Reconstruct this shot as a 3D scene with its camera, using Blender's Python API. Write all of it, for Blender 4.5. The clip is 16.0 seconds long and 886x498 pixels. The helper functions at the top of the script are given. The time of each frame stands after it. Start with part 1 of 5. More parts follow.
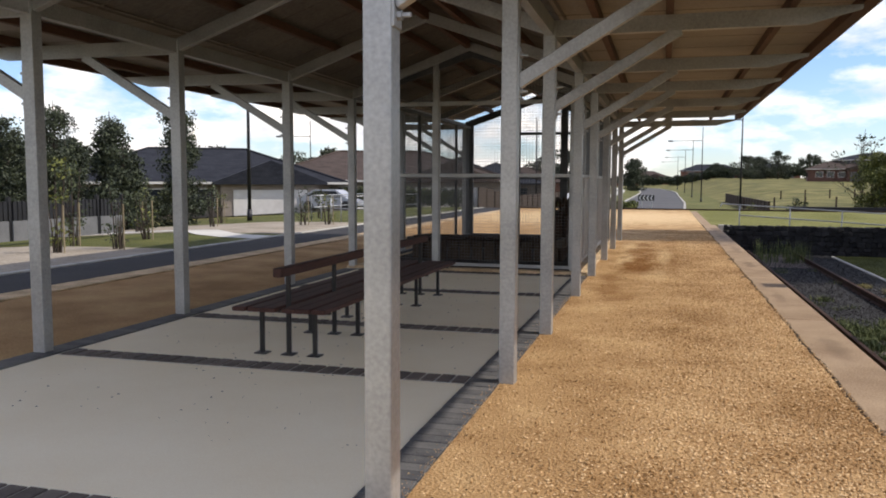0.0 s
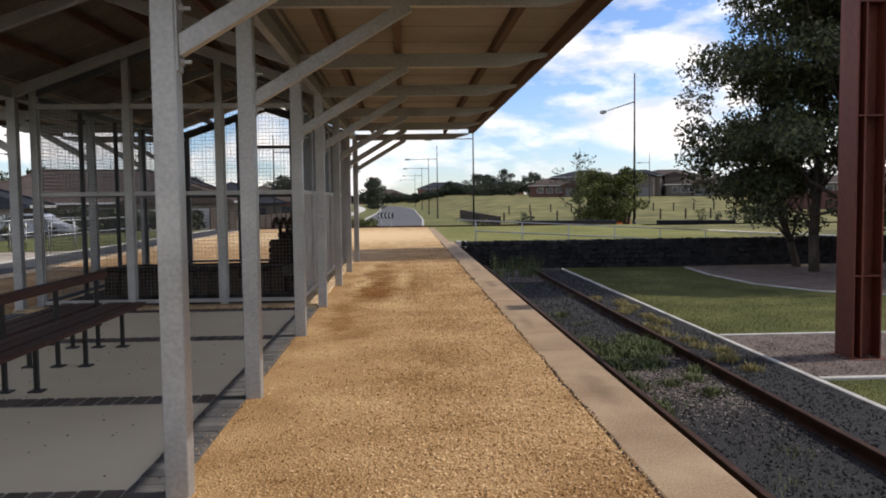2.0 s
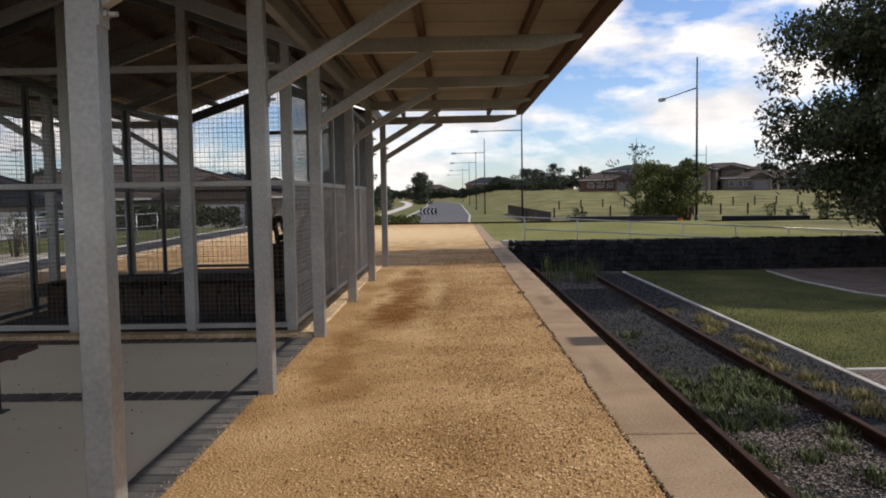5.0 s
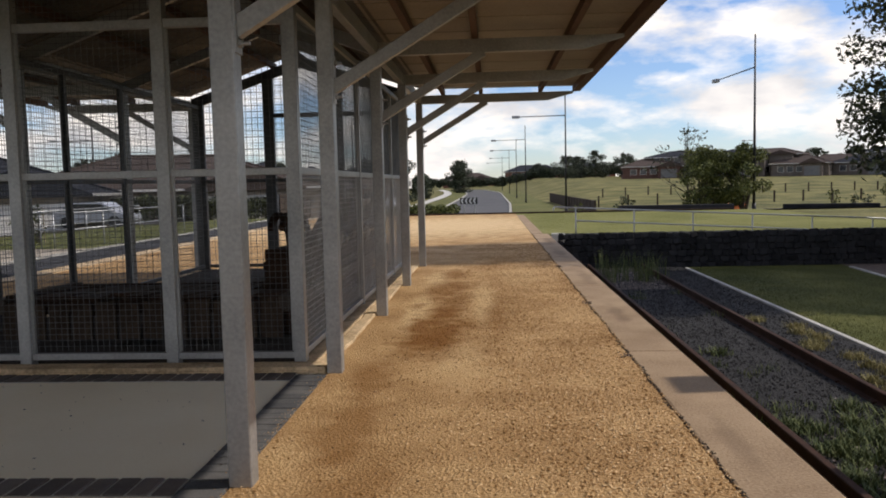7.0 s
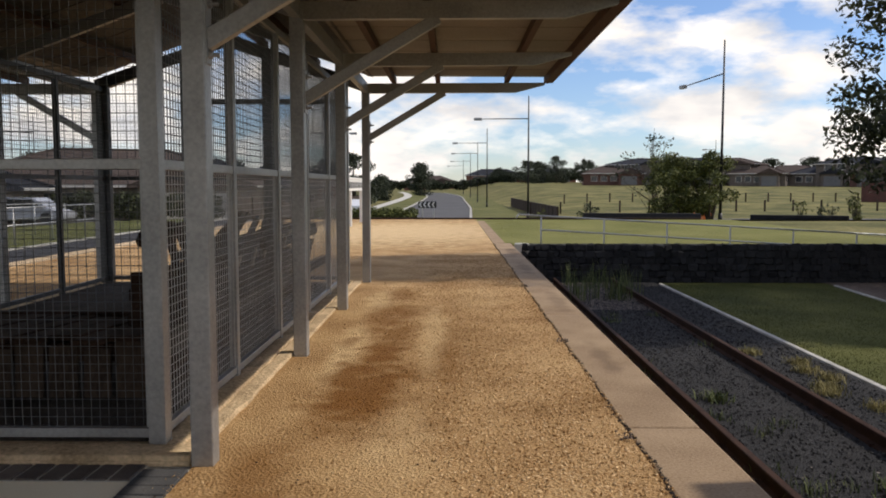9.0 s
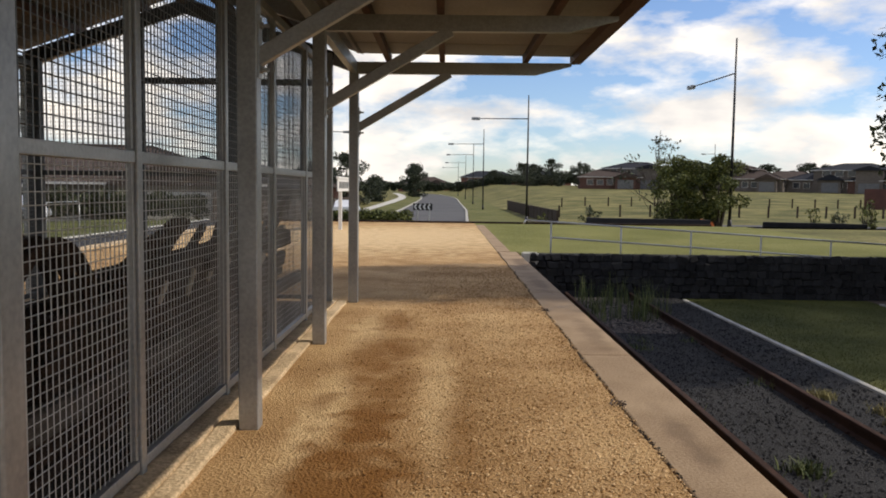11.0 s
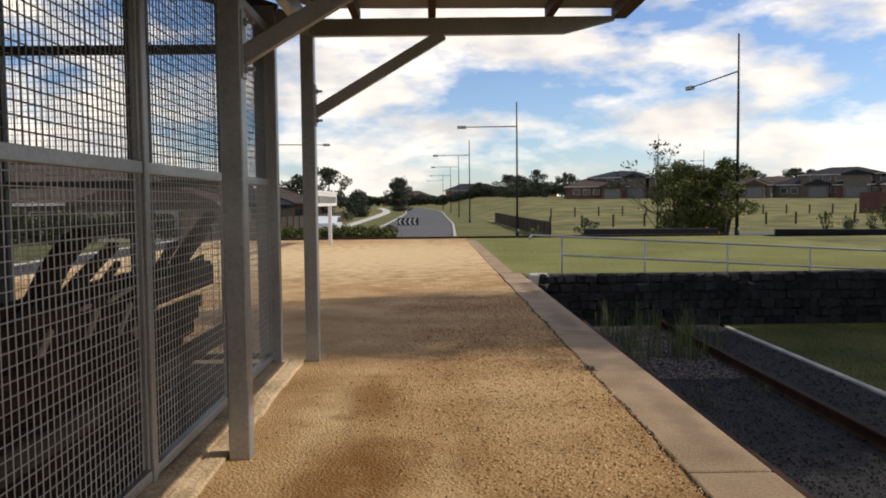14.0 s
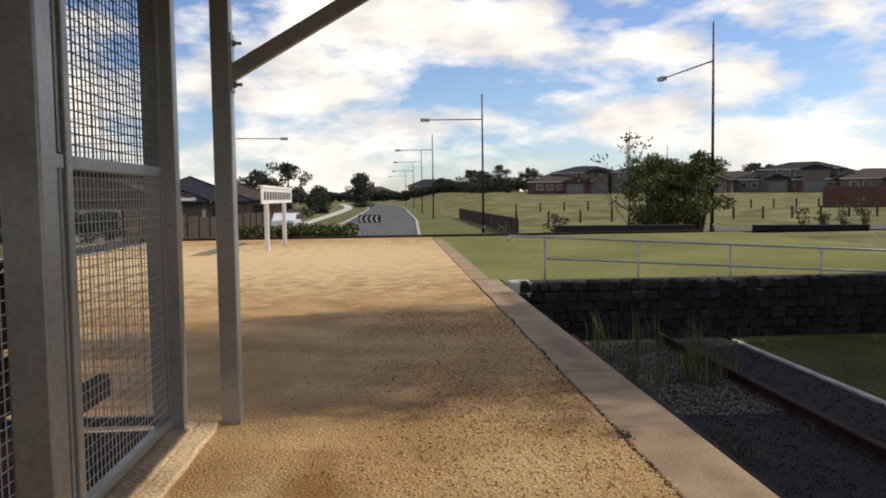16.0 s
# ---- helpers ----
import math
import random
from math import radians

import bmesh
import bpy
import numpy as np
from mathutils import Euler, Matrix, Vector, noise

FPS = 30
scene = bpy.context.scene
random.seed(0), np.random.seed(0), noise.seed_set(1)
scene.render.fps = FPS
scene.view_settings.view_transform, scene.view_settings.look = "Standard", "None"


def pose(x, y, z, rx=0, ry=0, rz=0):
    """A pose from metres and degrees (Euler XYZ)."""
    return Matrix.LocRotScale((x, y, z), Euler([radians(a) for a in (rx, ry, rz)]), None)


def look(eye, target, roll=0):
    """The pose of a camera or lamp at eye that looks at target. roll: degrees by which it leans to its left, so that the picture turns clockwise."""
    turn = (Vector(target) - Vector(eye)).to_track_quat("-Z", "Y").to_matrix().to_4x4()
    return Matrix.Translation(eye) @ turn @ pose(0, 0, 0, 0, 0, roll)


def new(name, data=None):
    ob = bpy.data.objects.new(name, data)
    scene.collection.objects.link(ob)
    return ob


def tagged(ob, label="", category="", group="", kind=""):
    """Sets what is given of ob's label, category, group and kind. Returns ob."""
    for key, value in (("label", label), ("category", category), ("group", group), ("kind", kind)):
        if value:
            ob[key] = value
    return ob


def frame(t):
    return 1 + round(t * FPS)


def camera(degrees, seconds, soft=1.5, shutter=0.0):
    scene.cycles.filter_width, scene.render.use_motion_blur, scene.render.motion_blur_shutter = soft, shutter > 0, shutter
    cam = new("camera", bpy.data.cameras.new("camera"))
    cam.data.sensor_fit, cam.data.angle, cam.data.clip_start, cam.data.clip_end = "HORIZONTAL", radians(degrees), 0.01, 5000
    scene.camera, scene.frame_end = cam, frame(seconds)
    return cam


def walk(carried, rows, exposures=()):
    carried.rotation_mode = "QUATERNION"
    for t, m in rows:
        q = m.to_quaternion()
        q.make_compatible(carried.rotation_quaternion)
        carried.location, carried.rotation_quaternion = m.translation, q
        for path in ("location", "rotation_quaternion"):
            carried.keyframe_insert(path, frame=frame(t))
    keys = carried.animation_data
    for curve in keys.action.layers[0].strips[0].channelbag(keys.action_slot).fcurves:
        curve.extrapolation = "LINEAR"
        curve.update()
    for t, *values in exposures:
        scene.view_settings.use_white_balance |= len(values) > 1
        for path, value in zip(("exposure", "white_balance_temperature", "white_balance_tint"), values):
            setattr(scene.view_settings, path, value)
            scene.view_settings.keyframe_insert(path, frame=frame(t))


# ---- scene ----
cam = camera(58.0, 16.0, soft=1.85)
PATH = [
    (0, (1.116, -2.565, 1.52), (0.585, -0.645, 1.351), 0.2),
    (0.5, (1.121, -2.12, 1.504), (0.84, -0.151, 1.296), -0.4),
    (1, (1.136, -1.601, 1.469), (1.086, 0.388, 1.268), -0.1),
    (1.5, (1.123, -1.136, 1.463), (1.052, 0.858, 1.319), 0.5),
    (2, (1.161, -0.721, 1.487), (1.257, 1.273, 1.363), -0.7),
    (2.5, (1.303, -0.282, 1.491), (1.538, 1.702, 1.412), -0.8),
    (3, (1.379, 0.192, 1.477), (1.611, 2.177, 1.402), 0.2),
    (3.5, (1.432, 0.672, 1.474), (1.61, 2.662, 1.373), 0.2),
    (4, (1.485, 1.183, 1.459), (1.487, 3.176, 1.289), -0.6),
    (4.2, (1.47, 1.397, 1.459), (1.444, 3.392, 1.326), -0.6),
    (6.3, (1.347, 3.518, 1.458), (1.329, 5.512, 1.303), -1.4),
    (6.5, (1.329, 3.714, 1.461), (1.245, 5.704, 1.278), -0.6),
    (7, (1.274, 4.284, 1.479), (1.151, 6.273, 1.318), -1.3),
    (7.5, (1.304, 4.818, 1.461), (1.262, 6.815, 1.349), -0.6),
    (8, (1.309, 5.331, 1.476), (1.321, 7.326, 1.333), 0.8),
    (8.5, (1.313, 5.844, 1.478), (1.384, 7.838, 1.345), -0.7),
    (9, (1.34, 6.33, 1.495), (1.317, 8.323, 1.339), -0.0),
    (9.5, (1.285, 6.881, 1.514), (1.299, 8.874, 1.351), 0.2),
    (9.7, (1.285, 7.061, 1.503), (1.293, 9.055, 1.351), 0.1),
    (11.8, (1.147, 9.334, 1.475), (1.148, 11.328, 1.323), 1.3),
    (12, (1.164, 9.511, 1.466), (1.223, 11.506, 1.338), 0.9),
    (12.5, (1.187, 10.031, 1.467), (1.324, 12.021, 1.321), -0.6),
    (13, (1.1, 10.555, 1.45), (1.16, 12.548, 1.293), 0.8),
    (13.5, (1.086, 11.062, 1.458), (1.208, 13.058, 1.392), -0.3),
    (14, (1.092, 11.528, 1.437), (1.121, 13.524, 1.319), -0.6),
    (14.5, (1.059, 12.003, 1.477), (1.172, 13.998, 1.399), -0.4),
    (15, (1.075, 12.536, 1.464), (1.178, 14.531, 1.369), -0.4),
    (15.5, (1.012, 13.085, 1.476), (1.008, 15.082, 1.371), 0.2),
    (16, (1.071, 13.589, 1.448), (1.193, 15.581, 1.318), -0.8),
]
walk(cam, [(t, look(eye, target, roll)) for t, eye, target, roll in PATH], exposures=[(0, 0.33, 6700, 13), (2.0, 0.17, 6600, 13), (4.0, 0.02, 6650, 13), (9.0, -0.03, 6850, 12), (12.0, -0.05, 7000, 11), (14.3, -0.08, 7000, 11), (16.0, -0.06, 7050, 11)])

# ---- light ----
SUN_ELEV, SUN_AZ = 44.4, 83.0
world = bpy.data.worlds.new("sky")
scene.world = world
world.use_nodes = True
wn, wl = world.node_tree.nodes, world.node_tree.links
wn.clear()
w_out = wn.new("ShaderNodeOutputWorld")
w_sky = wn.new("ShaderNodeTexSky")
w_sky.sky_type, w_sky.sun_disc = "NISHITA", False
w_sky.sun_elevation, w_sky.sun_rotation = radians(SUN_ELEV), radians(SUN_AZ)
w_sky.air_density, w_sky.dust_density = 1.0, 0.2
w_sky.ozone_density = 3.0
w_bg = wn.new("ShaderNodeBackground")
w_bg.inputs["Strength"].default_value = 0.119
w_co = wn.new("ShaderNodeTexCoord")
w_map = wn.new("ShaderNodeMapping")
w_map.inputs["Scale"].default_value = (1.0, 1.0, 2.6)
w_map.inputs["Location"].default_value = (0.35, 0.2, 0.1)
w_noise = wn.new("ShaderNodeTexNoise")
w_noise.inputs["Scale"].default_value, w_noise.inputs["Detail"].default_value = 6.4, 10
w_noise.inputs["Roughness"].default_value = 0.56
w_ramp = wn.new("ShaderNodeValToRGB")
w_ramp.color_ramp.elements[0].position, w_ramp.color_ramp.elements[1].position = 0.405, 0.56
w_noise2 = wn.new("ShaderNodeTexNoise")
w_noise2.inputs["Scale"].default_value, w_noise2.inputs["Detail"].default_value = 9.0, 7
w_ramp2 = wn.new("ShaderNodeValToRGB")
w_ramp2.color_ramp.elements[0].position, w_ramp2.color_ramp.elements[1].position = 0.33, 0.66
w_ramp2.color_ramp.elements[0].color = (6.3, 6.5, 6.9, 1)
w_ramp2.color_ramp.elements[1].color = (11.3, 10.8, 10.1, 1)
w_mix = wn.new("ShaderNodeMix")
w_mix.data_type = "RGBA"
wl.new(w_co.outputs["Generated"], w_map.inputs["Vector"])
wl.new(w_map.outputs["Vector"], w_noise.inputs["Vector"])
wl.new(w_map.outputs["Vector"], w_noise2.inputs["Vector"])
wl.new(w_noise.outputs["Fac"], w_ramp.inputs["Fac"])
wl.new(w_noise2.outputs["Fac"], w_ramp2.inputs["Fac"])
# broken cloud stacks up towards the horizon and opens to blue overhead
w_sep = wn.new("ShaderNodeSeparateXYZ")
w_high = wn.new("ShaderNodeMapRange")
w_high.inputs["From Min"].default_value, w_high.inputs["From Max"].default_value = 0.28, 0.62
w_high.inputs["To Min"].default_value, w_high.inputs["To Max"].default_value = 1.0, 0.42
w_cover = wn.new("ShaderNodeMath")
w_cover.operation = "MULTIPLY"
wl.new(w_co.outputs["Generated"], w_sep.inputs["Vector"])
wl.new(w_sep.outputs["Z"], w_high.inputs["Value"])
wl.new(w_ramp.outputs["Color"], w_cover.inputs[0])
wl.new(w_high.outputs["Result"], w_cover.inputs[1])
wl.new(w_cover.outputs[0], w_mix.inputs["Factor"])
w_tint = wn.new("ShaderNodeMix")
w_tint.data_type, w_tint.blend_type = "RGBA", "MULTIPLY"
w_tint.inputs["Factor"].default_value = 1.0
w_tint.inputs["B"].default_value = (0.90, 1.0, 1.22, 1)
wl.new(w_sky.outputs["Color"], w_tint.inputs["A"])
wl.new(w_tint.outputs["Result"], w_mix.inputs["A"])
wl.new(w_ramp2.outputs["Color"], w_mix.inputs["B"])
wl.new(w_mix.outputs["Result"], w_bg.inputs["Color"])
wl.new(w_bg.outputs["Background"], w_out.inputs["Surface"])

sun_data = bpy.data.lights.new("sun", "SUN")
sun_data.energy, sun_data.angle, sun_data.color = 3.2, radians(0.6), (1.0, 0.95, 0.87)
sun = new("sun", sun_data)
sun_dir = Vector((math.sin(radians(SUN_AZ)) * math.cos(radians(SUN_ELEV)), math.cos(radians(SUN_AZ)) * math.cos(radians(SUN_ELEV)), math.sin(radians(SUN_ELEV))))
sun.matrix_world = look(tuple(60 * sun_dir), (0, 0, 0))

# ---- materials ----
def material(name, dark, light, scale=6.0, rough=0.8, metal=0.0, bump=0.2, fine=40.0, depth=0.01, third=None, pieces=0.0, islands=0.0, stretch=(1, 1, 1), patch=0.5):
    """Two scales of colour variation and a fine relief, in metres of the object."""
    m = bpy.data.materials.new(name)
    m.use_nodes = True
    n, l = m.node_tree.nodes, m.node_tree.links
    b = n["Principled BSDF"]
    b.inputs["Roughness"].default_value, b.inputs["Metallic"].default_value = rough, metal
    if rough >= 0.85:
        b.inputs["Specular IOR Level"].default_value = 0.2
    geo = n.new("ShaderNodeNewGeometry")
    mp = n.new("ShaderNodeMapping")
    mp.inputs["Scale"].default_value = stretch
    l.new(geo.outputs["Position"], mp.inputs["Vector"])
    a = n.new("ShaderNodeTexNoise")
    a.inputs["Scale"].default_value, a.inputs["Detail"].default_value = fine, 6
    c = n.new("ShaderNodeTexNoise")
    c.inputs["Scale"].default_value, c.inputs["Detail"].default_value = scale, 5
    for x in (a, c):
        l.new(mp.outputs["Vector"], x.inputs["Vector"])
    s = n.new("ShaderNodeMath")
    s.operation = "MULTIPLY_ADD"
    l.new(c.outputs["Fac"], s.inputs[0])
    s.inputs[1].default_value = patch
    m2 = n.new("ShaderNodeMath")
    m2.operation = "MULTIPLY"
    l.new(a.outputs["Fac"], m2.inputs[0])
    m2.inputs[1].default_value = 1 - patch
    l.new(m2.outputs[0], s.inputs[2])
    last = s.outputs[0]
    for amount, node, out in ((pieces, "ShaderNodeObjectInfo", "Random"), (islands, "ShaderNodeNewGeometry", "Random Per Island")):
        if amount:
            r = n.new(node)
            k = n.new("ShaderNodeMath")
            k.operation = "MULTIPLY_ADD"
            l.new(r.outputs[out], k.inputs[0])
            k.inputs[1].default_value = amount
            k2 = n.new("ShaderNodeMath")
            k2.operation = "SUBTRACT"
            l.new(last, k2.inputs[0])
            k2.inputs[1].default_value = amount / 2
            l.new(k2.outputs[0], k.inputs[2])
            last = k.outputs[0]
    ramp = n.new("ShaderNodeValToRGB")
    e = ramp.color_ramp.elements
    e[0].position, e[1].position = 0.36, 0.64
    e[0].color, e[1].color = (*dark, 1), (*light, 1)
    if third:
        x = ramp.color_ramp.elements.new(0.5)
        x.color = (*third, 1)
    l.new(last, ramp.inputs["Fac"])
    l.new(ramp.outputs["Color"], b.inputs["Base Color"])
    if bump:
        bp = n.new("ShaderNodeBump")
        bp.inputs["Strength"].default_value, bp.inputs["Distance"].default_value = bump, depth
        l.new(a.outputs["Fac"], bp.inputs["Height"])
        l.new(bp.outputs["Normal"], b.inputs["Normal"])
    return m


GALV = material("galvanised_steel", (0.30, 0.307, 0.31), (0.46, 0.468, 0.47), 2, 0.42, 0.62, 0.05, 45, 0.004, patch=0.55)
# darker copy of the galvanised steel, with shade put into its colour
SHADED_STEEL = material("shaded_galvanised_steel", (0.05, 0.055, 0.06), (0.10, 0.105, 0.11), 3, 0.55, 0.3, 0.1, 40, 0.004)
GRAVEL = material("decomposed_granite", (0.29, 0.158, 0.060), (0.63, 0.42, 0.207), 1.1, 0.95, 0, 0.8, 58, 0.04, third=(0.465, 0.283, 0.127), patch=0.5)
STONES = material("granite_grains", (0.29, 0.158, 0.060), (0.75, 0.525, 0.29), 1.1, 0.9, 0, 0, 60, third=(0.52, 0.328, 0.155), islands=0.4)
SLAB = material("honed_concrete", (0.88, 0.76, 0.54), (0.95, 0.85, 0.64), 1.3, 0.7, 0, 0.06, 120, 0.003)
COPING = material("weathered_concrete", (0.225, 0.15, 0.09), (0.42, 0.305, 0.195), 1.6, 0.9, 0, 0.35, 60, 0.01)
SILL = material("rough_concrete", (0.336, 0.240, 0.139), (0.762, 0.570, 0.353), 3, 0.9, 0, 0.8, 40, 0.02)
PAVER = material("clay_paver", (0.055, 0.055, 0.058), (0.125, 0.12, 0.115), 8, 0.8, 0, 0.3, 90, 0.006, pieces=0.25)
PAVER_BROWN = material("brown_clay_paver", (0.075, 0.06, 0.05), (0.16, 0.13, 0.11), 8, 0.8, 0, 0.3, 90, 0.006, pieces=0.25)
MORTAR = material("mortar", (0.38, 0.36, 0.31), (0.5, 0.48, 0.42), 5, 0.95, 0, 0.3, 60)
BALLAST = material("blue_metal_ballast", (0.016, 0.016, 0.0165), (0.054, 0.052, 0.051), 3, 0.9, 0, 1.0, 50, 0.04, patch=0.25)
BALLAST_STONE = material("ballast_stones", (0.015, 0.015, 0.0155), (0.070, 0.068, 0.067), 3, 0.85, 0, 0, 50, islands=0.45)
RUST = material("rusted_steel", (0.028, 0.015, 0.011), (0.068, 0.033, 0.021), 5, 0.85, 0.2, 0.4, 60, 0.006)
OXIDE = material("red_oxide_steel", (0.075, 0.015, 0.008), (0.175, 0.040, 0.019), 2, 0.6, 0.1, 0.25, 30, 0.006, stretch=(1, 1, 0.25))
LAWN = material("mown_lawn", (0.058, 0.066, 0.016), (0.165, 0.160, 0.050), 0.7, 0.95, 0, 1.0, 60, 0.03, third=(0.098, 0.105, 0.029), patch=0.55)
DRY_GRASS = material("dry_grass", (0.050, 0.054, 0.015), (0.27, 0.225, 0.085), 0.22, 0.95, 0, 0.9, 5, 0.05, third=(0.135, 0.128, 0.042), patch=0.6)
VERGE = material("verge_grass", (0.125, 0.13, 0.03), (0.24, 0.23, 0.075), 0.4, 0.95, 0, 0.9, 20, 0.04)
MULCH = material("bark_mulch", (0.075, 0.053, 0.041), (0.26, 0.205, 0.17), 2, 0.95, 0, 1.0, 45, 0.03, patch=0.3)
CHIPS = material("mulch_chips", (0.08, 0.06, 0.05), (0.33, 0.28, 0.24), 2, 0.95, 0, 0, 45, islands=0.45)
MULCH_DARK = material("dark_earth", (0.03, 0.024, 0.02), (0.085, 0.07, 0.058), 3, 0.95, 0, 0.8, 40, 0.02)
KERB = material("pale_concrete_kerb", (0.31, 0.295, 0.26), (0.55, 0.53, 0.475), 3, 0.9, 0, 0.2, 60)
BASALT = material("basalt_stone", (0.009, 0.009, 0.0105), (0.030, 0.030, 0.032), 3, 0.85, 0, 0.5, 30, 0.02, pieces=0.2, islands=0.2)
WIRE = material("zinc_wire", (0.40, 0.40, 0.39), (0.54, 0.535, 0.52), 4, 0.5, 0.2, 0)
# zinc wire darkened in colour to stand for shaded and backlit mesh
SHADED_WIRE = material("shaded_zinc_wire", (0.10, 0.105, 0.11), (0.18, 0.185, 0.19), 4, 0.5, 0.5, 0)
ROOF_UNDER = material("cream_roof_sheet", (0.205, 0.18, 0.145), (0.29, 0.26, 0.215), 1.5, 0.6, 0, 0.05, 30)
PURLIN = material("brown_stained_timber", (0.06, 0.027, 0.015), (0.12, 0.056, 0.032), 4, 0.7, 0, 0.3, 40, stretch=(1, 0.2, 1))
BENCH_WOOD = material("dark_red_stained_timber", (0.030, 0.010, 0.007), (0.075, 0.027, 0.018), 4, 0.72, 0, 0.3, 50, 0.004, stretch=(1, 0.15, 1))
BENCH_STEEL = material("black_painted_steel", (0.012, 0.011, 0.011), (0.025, 0.023, 0.022), 6, 0.5, 0.2, 0.1, 60)
OLD_WOOD = material("charred_weathered_timber", (0.012, 0.007, 0.005), (0.060, 0.036, 0.025), 5, 0.95, 0, 0.6, 50, 0.01, stretch=(1, 0.3, 1))
OLD_GREY = material("silvered_timber", (0.04, 0.034, 0.03), (0.12, 0.105, 0.09), 5, 0.95, 0, 0.6, 50, 0.01, stretch=(1, 0.2, 1))
# timber colour raised to stand for sunlit bits of the wagon
OLD_SUNLIT = material("sunlit_split_timber", (0.30, 0.25, 0.20), (0.52, 0.46, 0.38), 5, 0.9, 0, 0.5, 50, 0.01, stretch=(1, 0.2, 1))
BED = material("pale_garden_soil", (0.22, 0.185, 0.14), (0.42, 0.365, 0.29), 0.9, 0.95, 0, 0.9, 14, 0.03, third=(0.32, 0.275, 0.215))
PANEL = material("grey_fence_panel", (0.11, 0.112, 0.115), (0.17, 0.172, 0.175), 2, 0.7, 0, 0.1, 30)
STAKE = material("pale_pine_stake", (0.20, 0.16, 0.10), (0.34, 0.28, 0.18), 4, 0.9, 0, 0.2, 40)
VERGE_DULL = material("roadside_grass", (0.075, 0.08, 0.022), (0.175, 0.165, 0.058), 0.3, 0.95, 0, 0.9, 12, 0.04, third=(0.12, 0.122, 0.038))
OLD_BROWN = material("brown_split_boards", (0.03, 0.021, 0.016), (0.085, 0.062, 0.046), 5, 0.95, 0, 0.6, 50, 0.01, stretch=(1, 1, 0.3))
ASPHALT = material("asphalt", (0.024, 0.024, 0.026), (0.055, 0.054, 0.055), 0.6, 0.9, 0, 0.5, 60, 0.01)
ROAD = material("pale_asphalt_road", (0.075, 0.075, 0.077), (0.12, 0.118, 0.118), 0.25, 0.9, 0, 0.3, 30, 0.01)
FOOTPATH = material("concrete_footpath", (0.48, 0.46, 0.41), (0.62, 0.60, 0.55), 0.8, 0.9, 0, 0.1, 40)
BARK = material("fibrous_bark", (0.035, 0.027, 0.021), (0.11, 0.09, 0.072), 6, 0.95, 0, 0.9, 40, 0.03, stretch=(1, 1, 0.25))
LEAF = material("dark_needle_leaves", (0.016, 0.023, 0.007), (0.080, 0.092, 0.032), 1.5, 0.7, 0, 0, 30, islands=0.5)
LEAF_DULL = material("dull_grey_green_leaves", (0.012, 0.020, 0.009), (0.052, 0.066, 0.030), 1.5, 0.7, 0, 0, 30, islands=0.5)
LEAF_GREEN = material("bright_shrub_leaves", (0.034, 0.048, 0.007), (0.145, 0.155, 0.028), 1.5, 0.7, 0, 0, 30, islands=0.5)
LEAF_GREY = material("grey_green_leaves", (0.022, 0.034, 0.014), (0.075, 0.092, 0.04), 1.5, 0.7, 0, 0, 30, islands=0.5)
WEED = material("weed_blades", (0.036, 0.058, 0.013), (0.14, 0.16, 0.05), 3, 0.8, 0, 0, 30, islands=0.5)
STRAW = material("straw_blades", (0.15, 0.135, 0.05), (0.36, 0.30, 0.13), 3, 0.85, 0, 0, 30, islands=0.5)
POLE = material("black_lamp_steel", (0.012, 0.012, 0.014), (0.025, 0.025, 0.028), 2, 0.45, 0.3, 0)
LAMP_HEAD = material("grey_lamp_head", (0.25, 0.26, 0.27), (0.36, 0.37, 0.38), 4, 0.5, 0.2, 0)
WHITE = material("white_paint", (0.70, 0.70, 0.68), (0.82, 0.82, 0.80), 3, 0.55, 0, 0.05, 40)
BLACK = material("black_paint", (0.012, 0.012, 0.012), (0.025, 0.025, 0.025), 3, 0.55, 0, 0.05, 40)
TILE_DARK = material("charcoal_roof_tiles", (0.013, 0.0145, 0.020), (0.034, 0.037, 0.046), 1.2, 0.92, 0, 0.6, 9, 0.03, stretch=(1, 1, 4))
TILE_BROWN = material("brown_roof_tiles", (0.050, 0.037, 0.031), (0.098, 0.074, 0.063), 1.2, 0.92, 0, 0.6, 9, 0.03, stretch=(1, 1, 4))
ROOF_DARK = material("grey_brown_roof_sheet", (0.075, 0.063, 0.052), (0.15, 0.13, 0.112), 1.2, 0.7, 0, 0.1, 20)
BRICK_PALE = material("pale_brick_wall", (0.22, 0.185, 0.15), (0.34, 0.29, 0.245), 1.5, 0.9, 0, 0.3, 14, 0.01, stretch=(1, 1, 3))
BRICK_RED = material("red_brick_wall", (0.15, 0.07, 0.05), (0.26, 0.14, 0.105), 1.5, 0.9, 0, 0.3, 14, 0.01, stretch=(1, 1, 3))
BRICK_DUSK = material("dark_grey_brown_brick", (0.10, 0.085, 0.075), (0.18, 0.155, 0.135), 1.5, 0.9, 0, 0.3, 14, 0.01, stretch=(1, 1, 3))
BRICK_MAROON = material("dull_maroon_brick", (0.085, 0.045, 0.036), (0.15, 0.085, 0.068), 1.5, 0.9, 0, 0.3, 14, 0.01, stretch=(1, 1, 3))
TRIM = material("cream_trim", (0.55, 0.53, 0.49), (0.68, 0.66, 0.62), 2, 0.6, 0, 0)
GLASS = material("dark_window_glass", (0.02, 0.024, 0.03), (0.04, 0.045, 0.055), 1, 0.08, 0, 0)
FENCE_POST = material("dark_bollard_timber", (0.035, 0.025, 0.02), (0.08, 0.06, 0.045), 4, 0.9, 0, 0.3, 30)
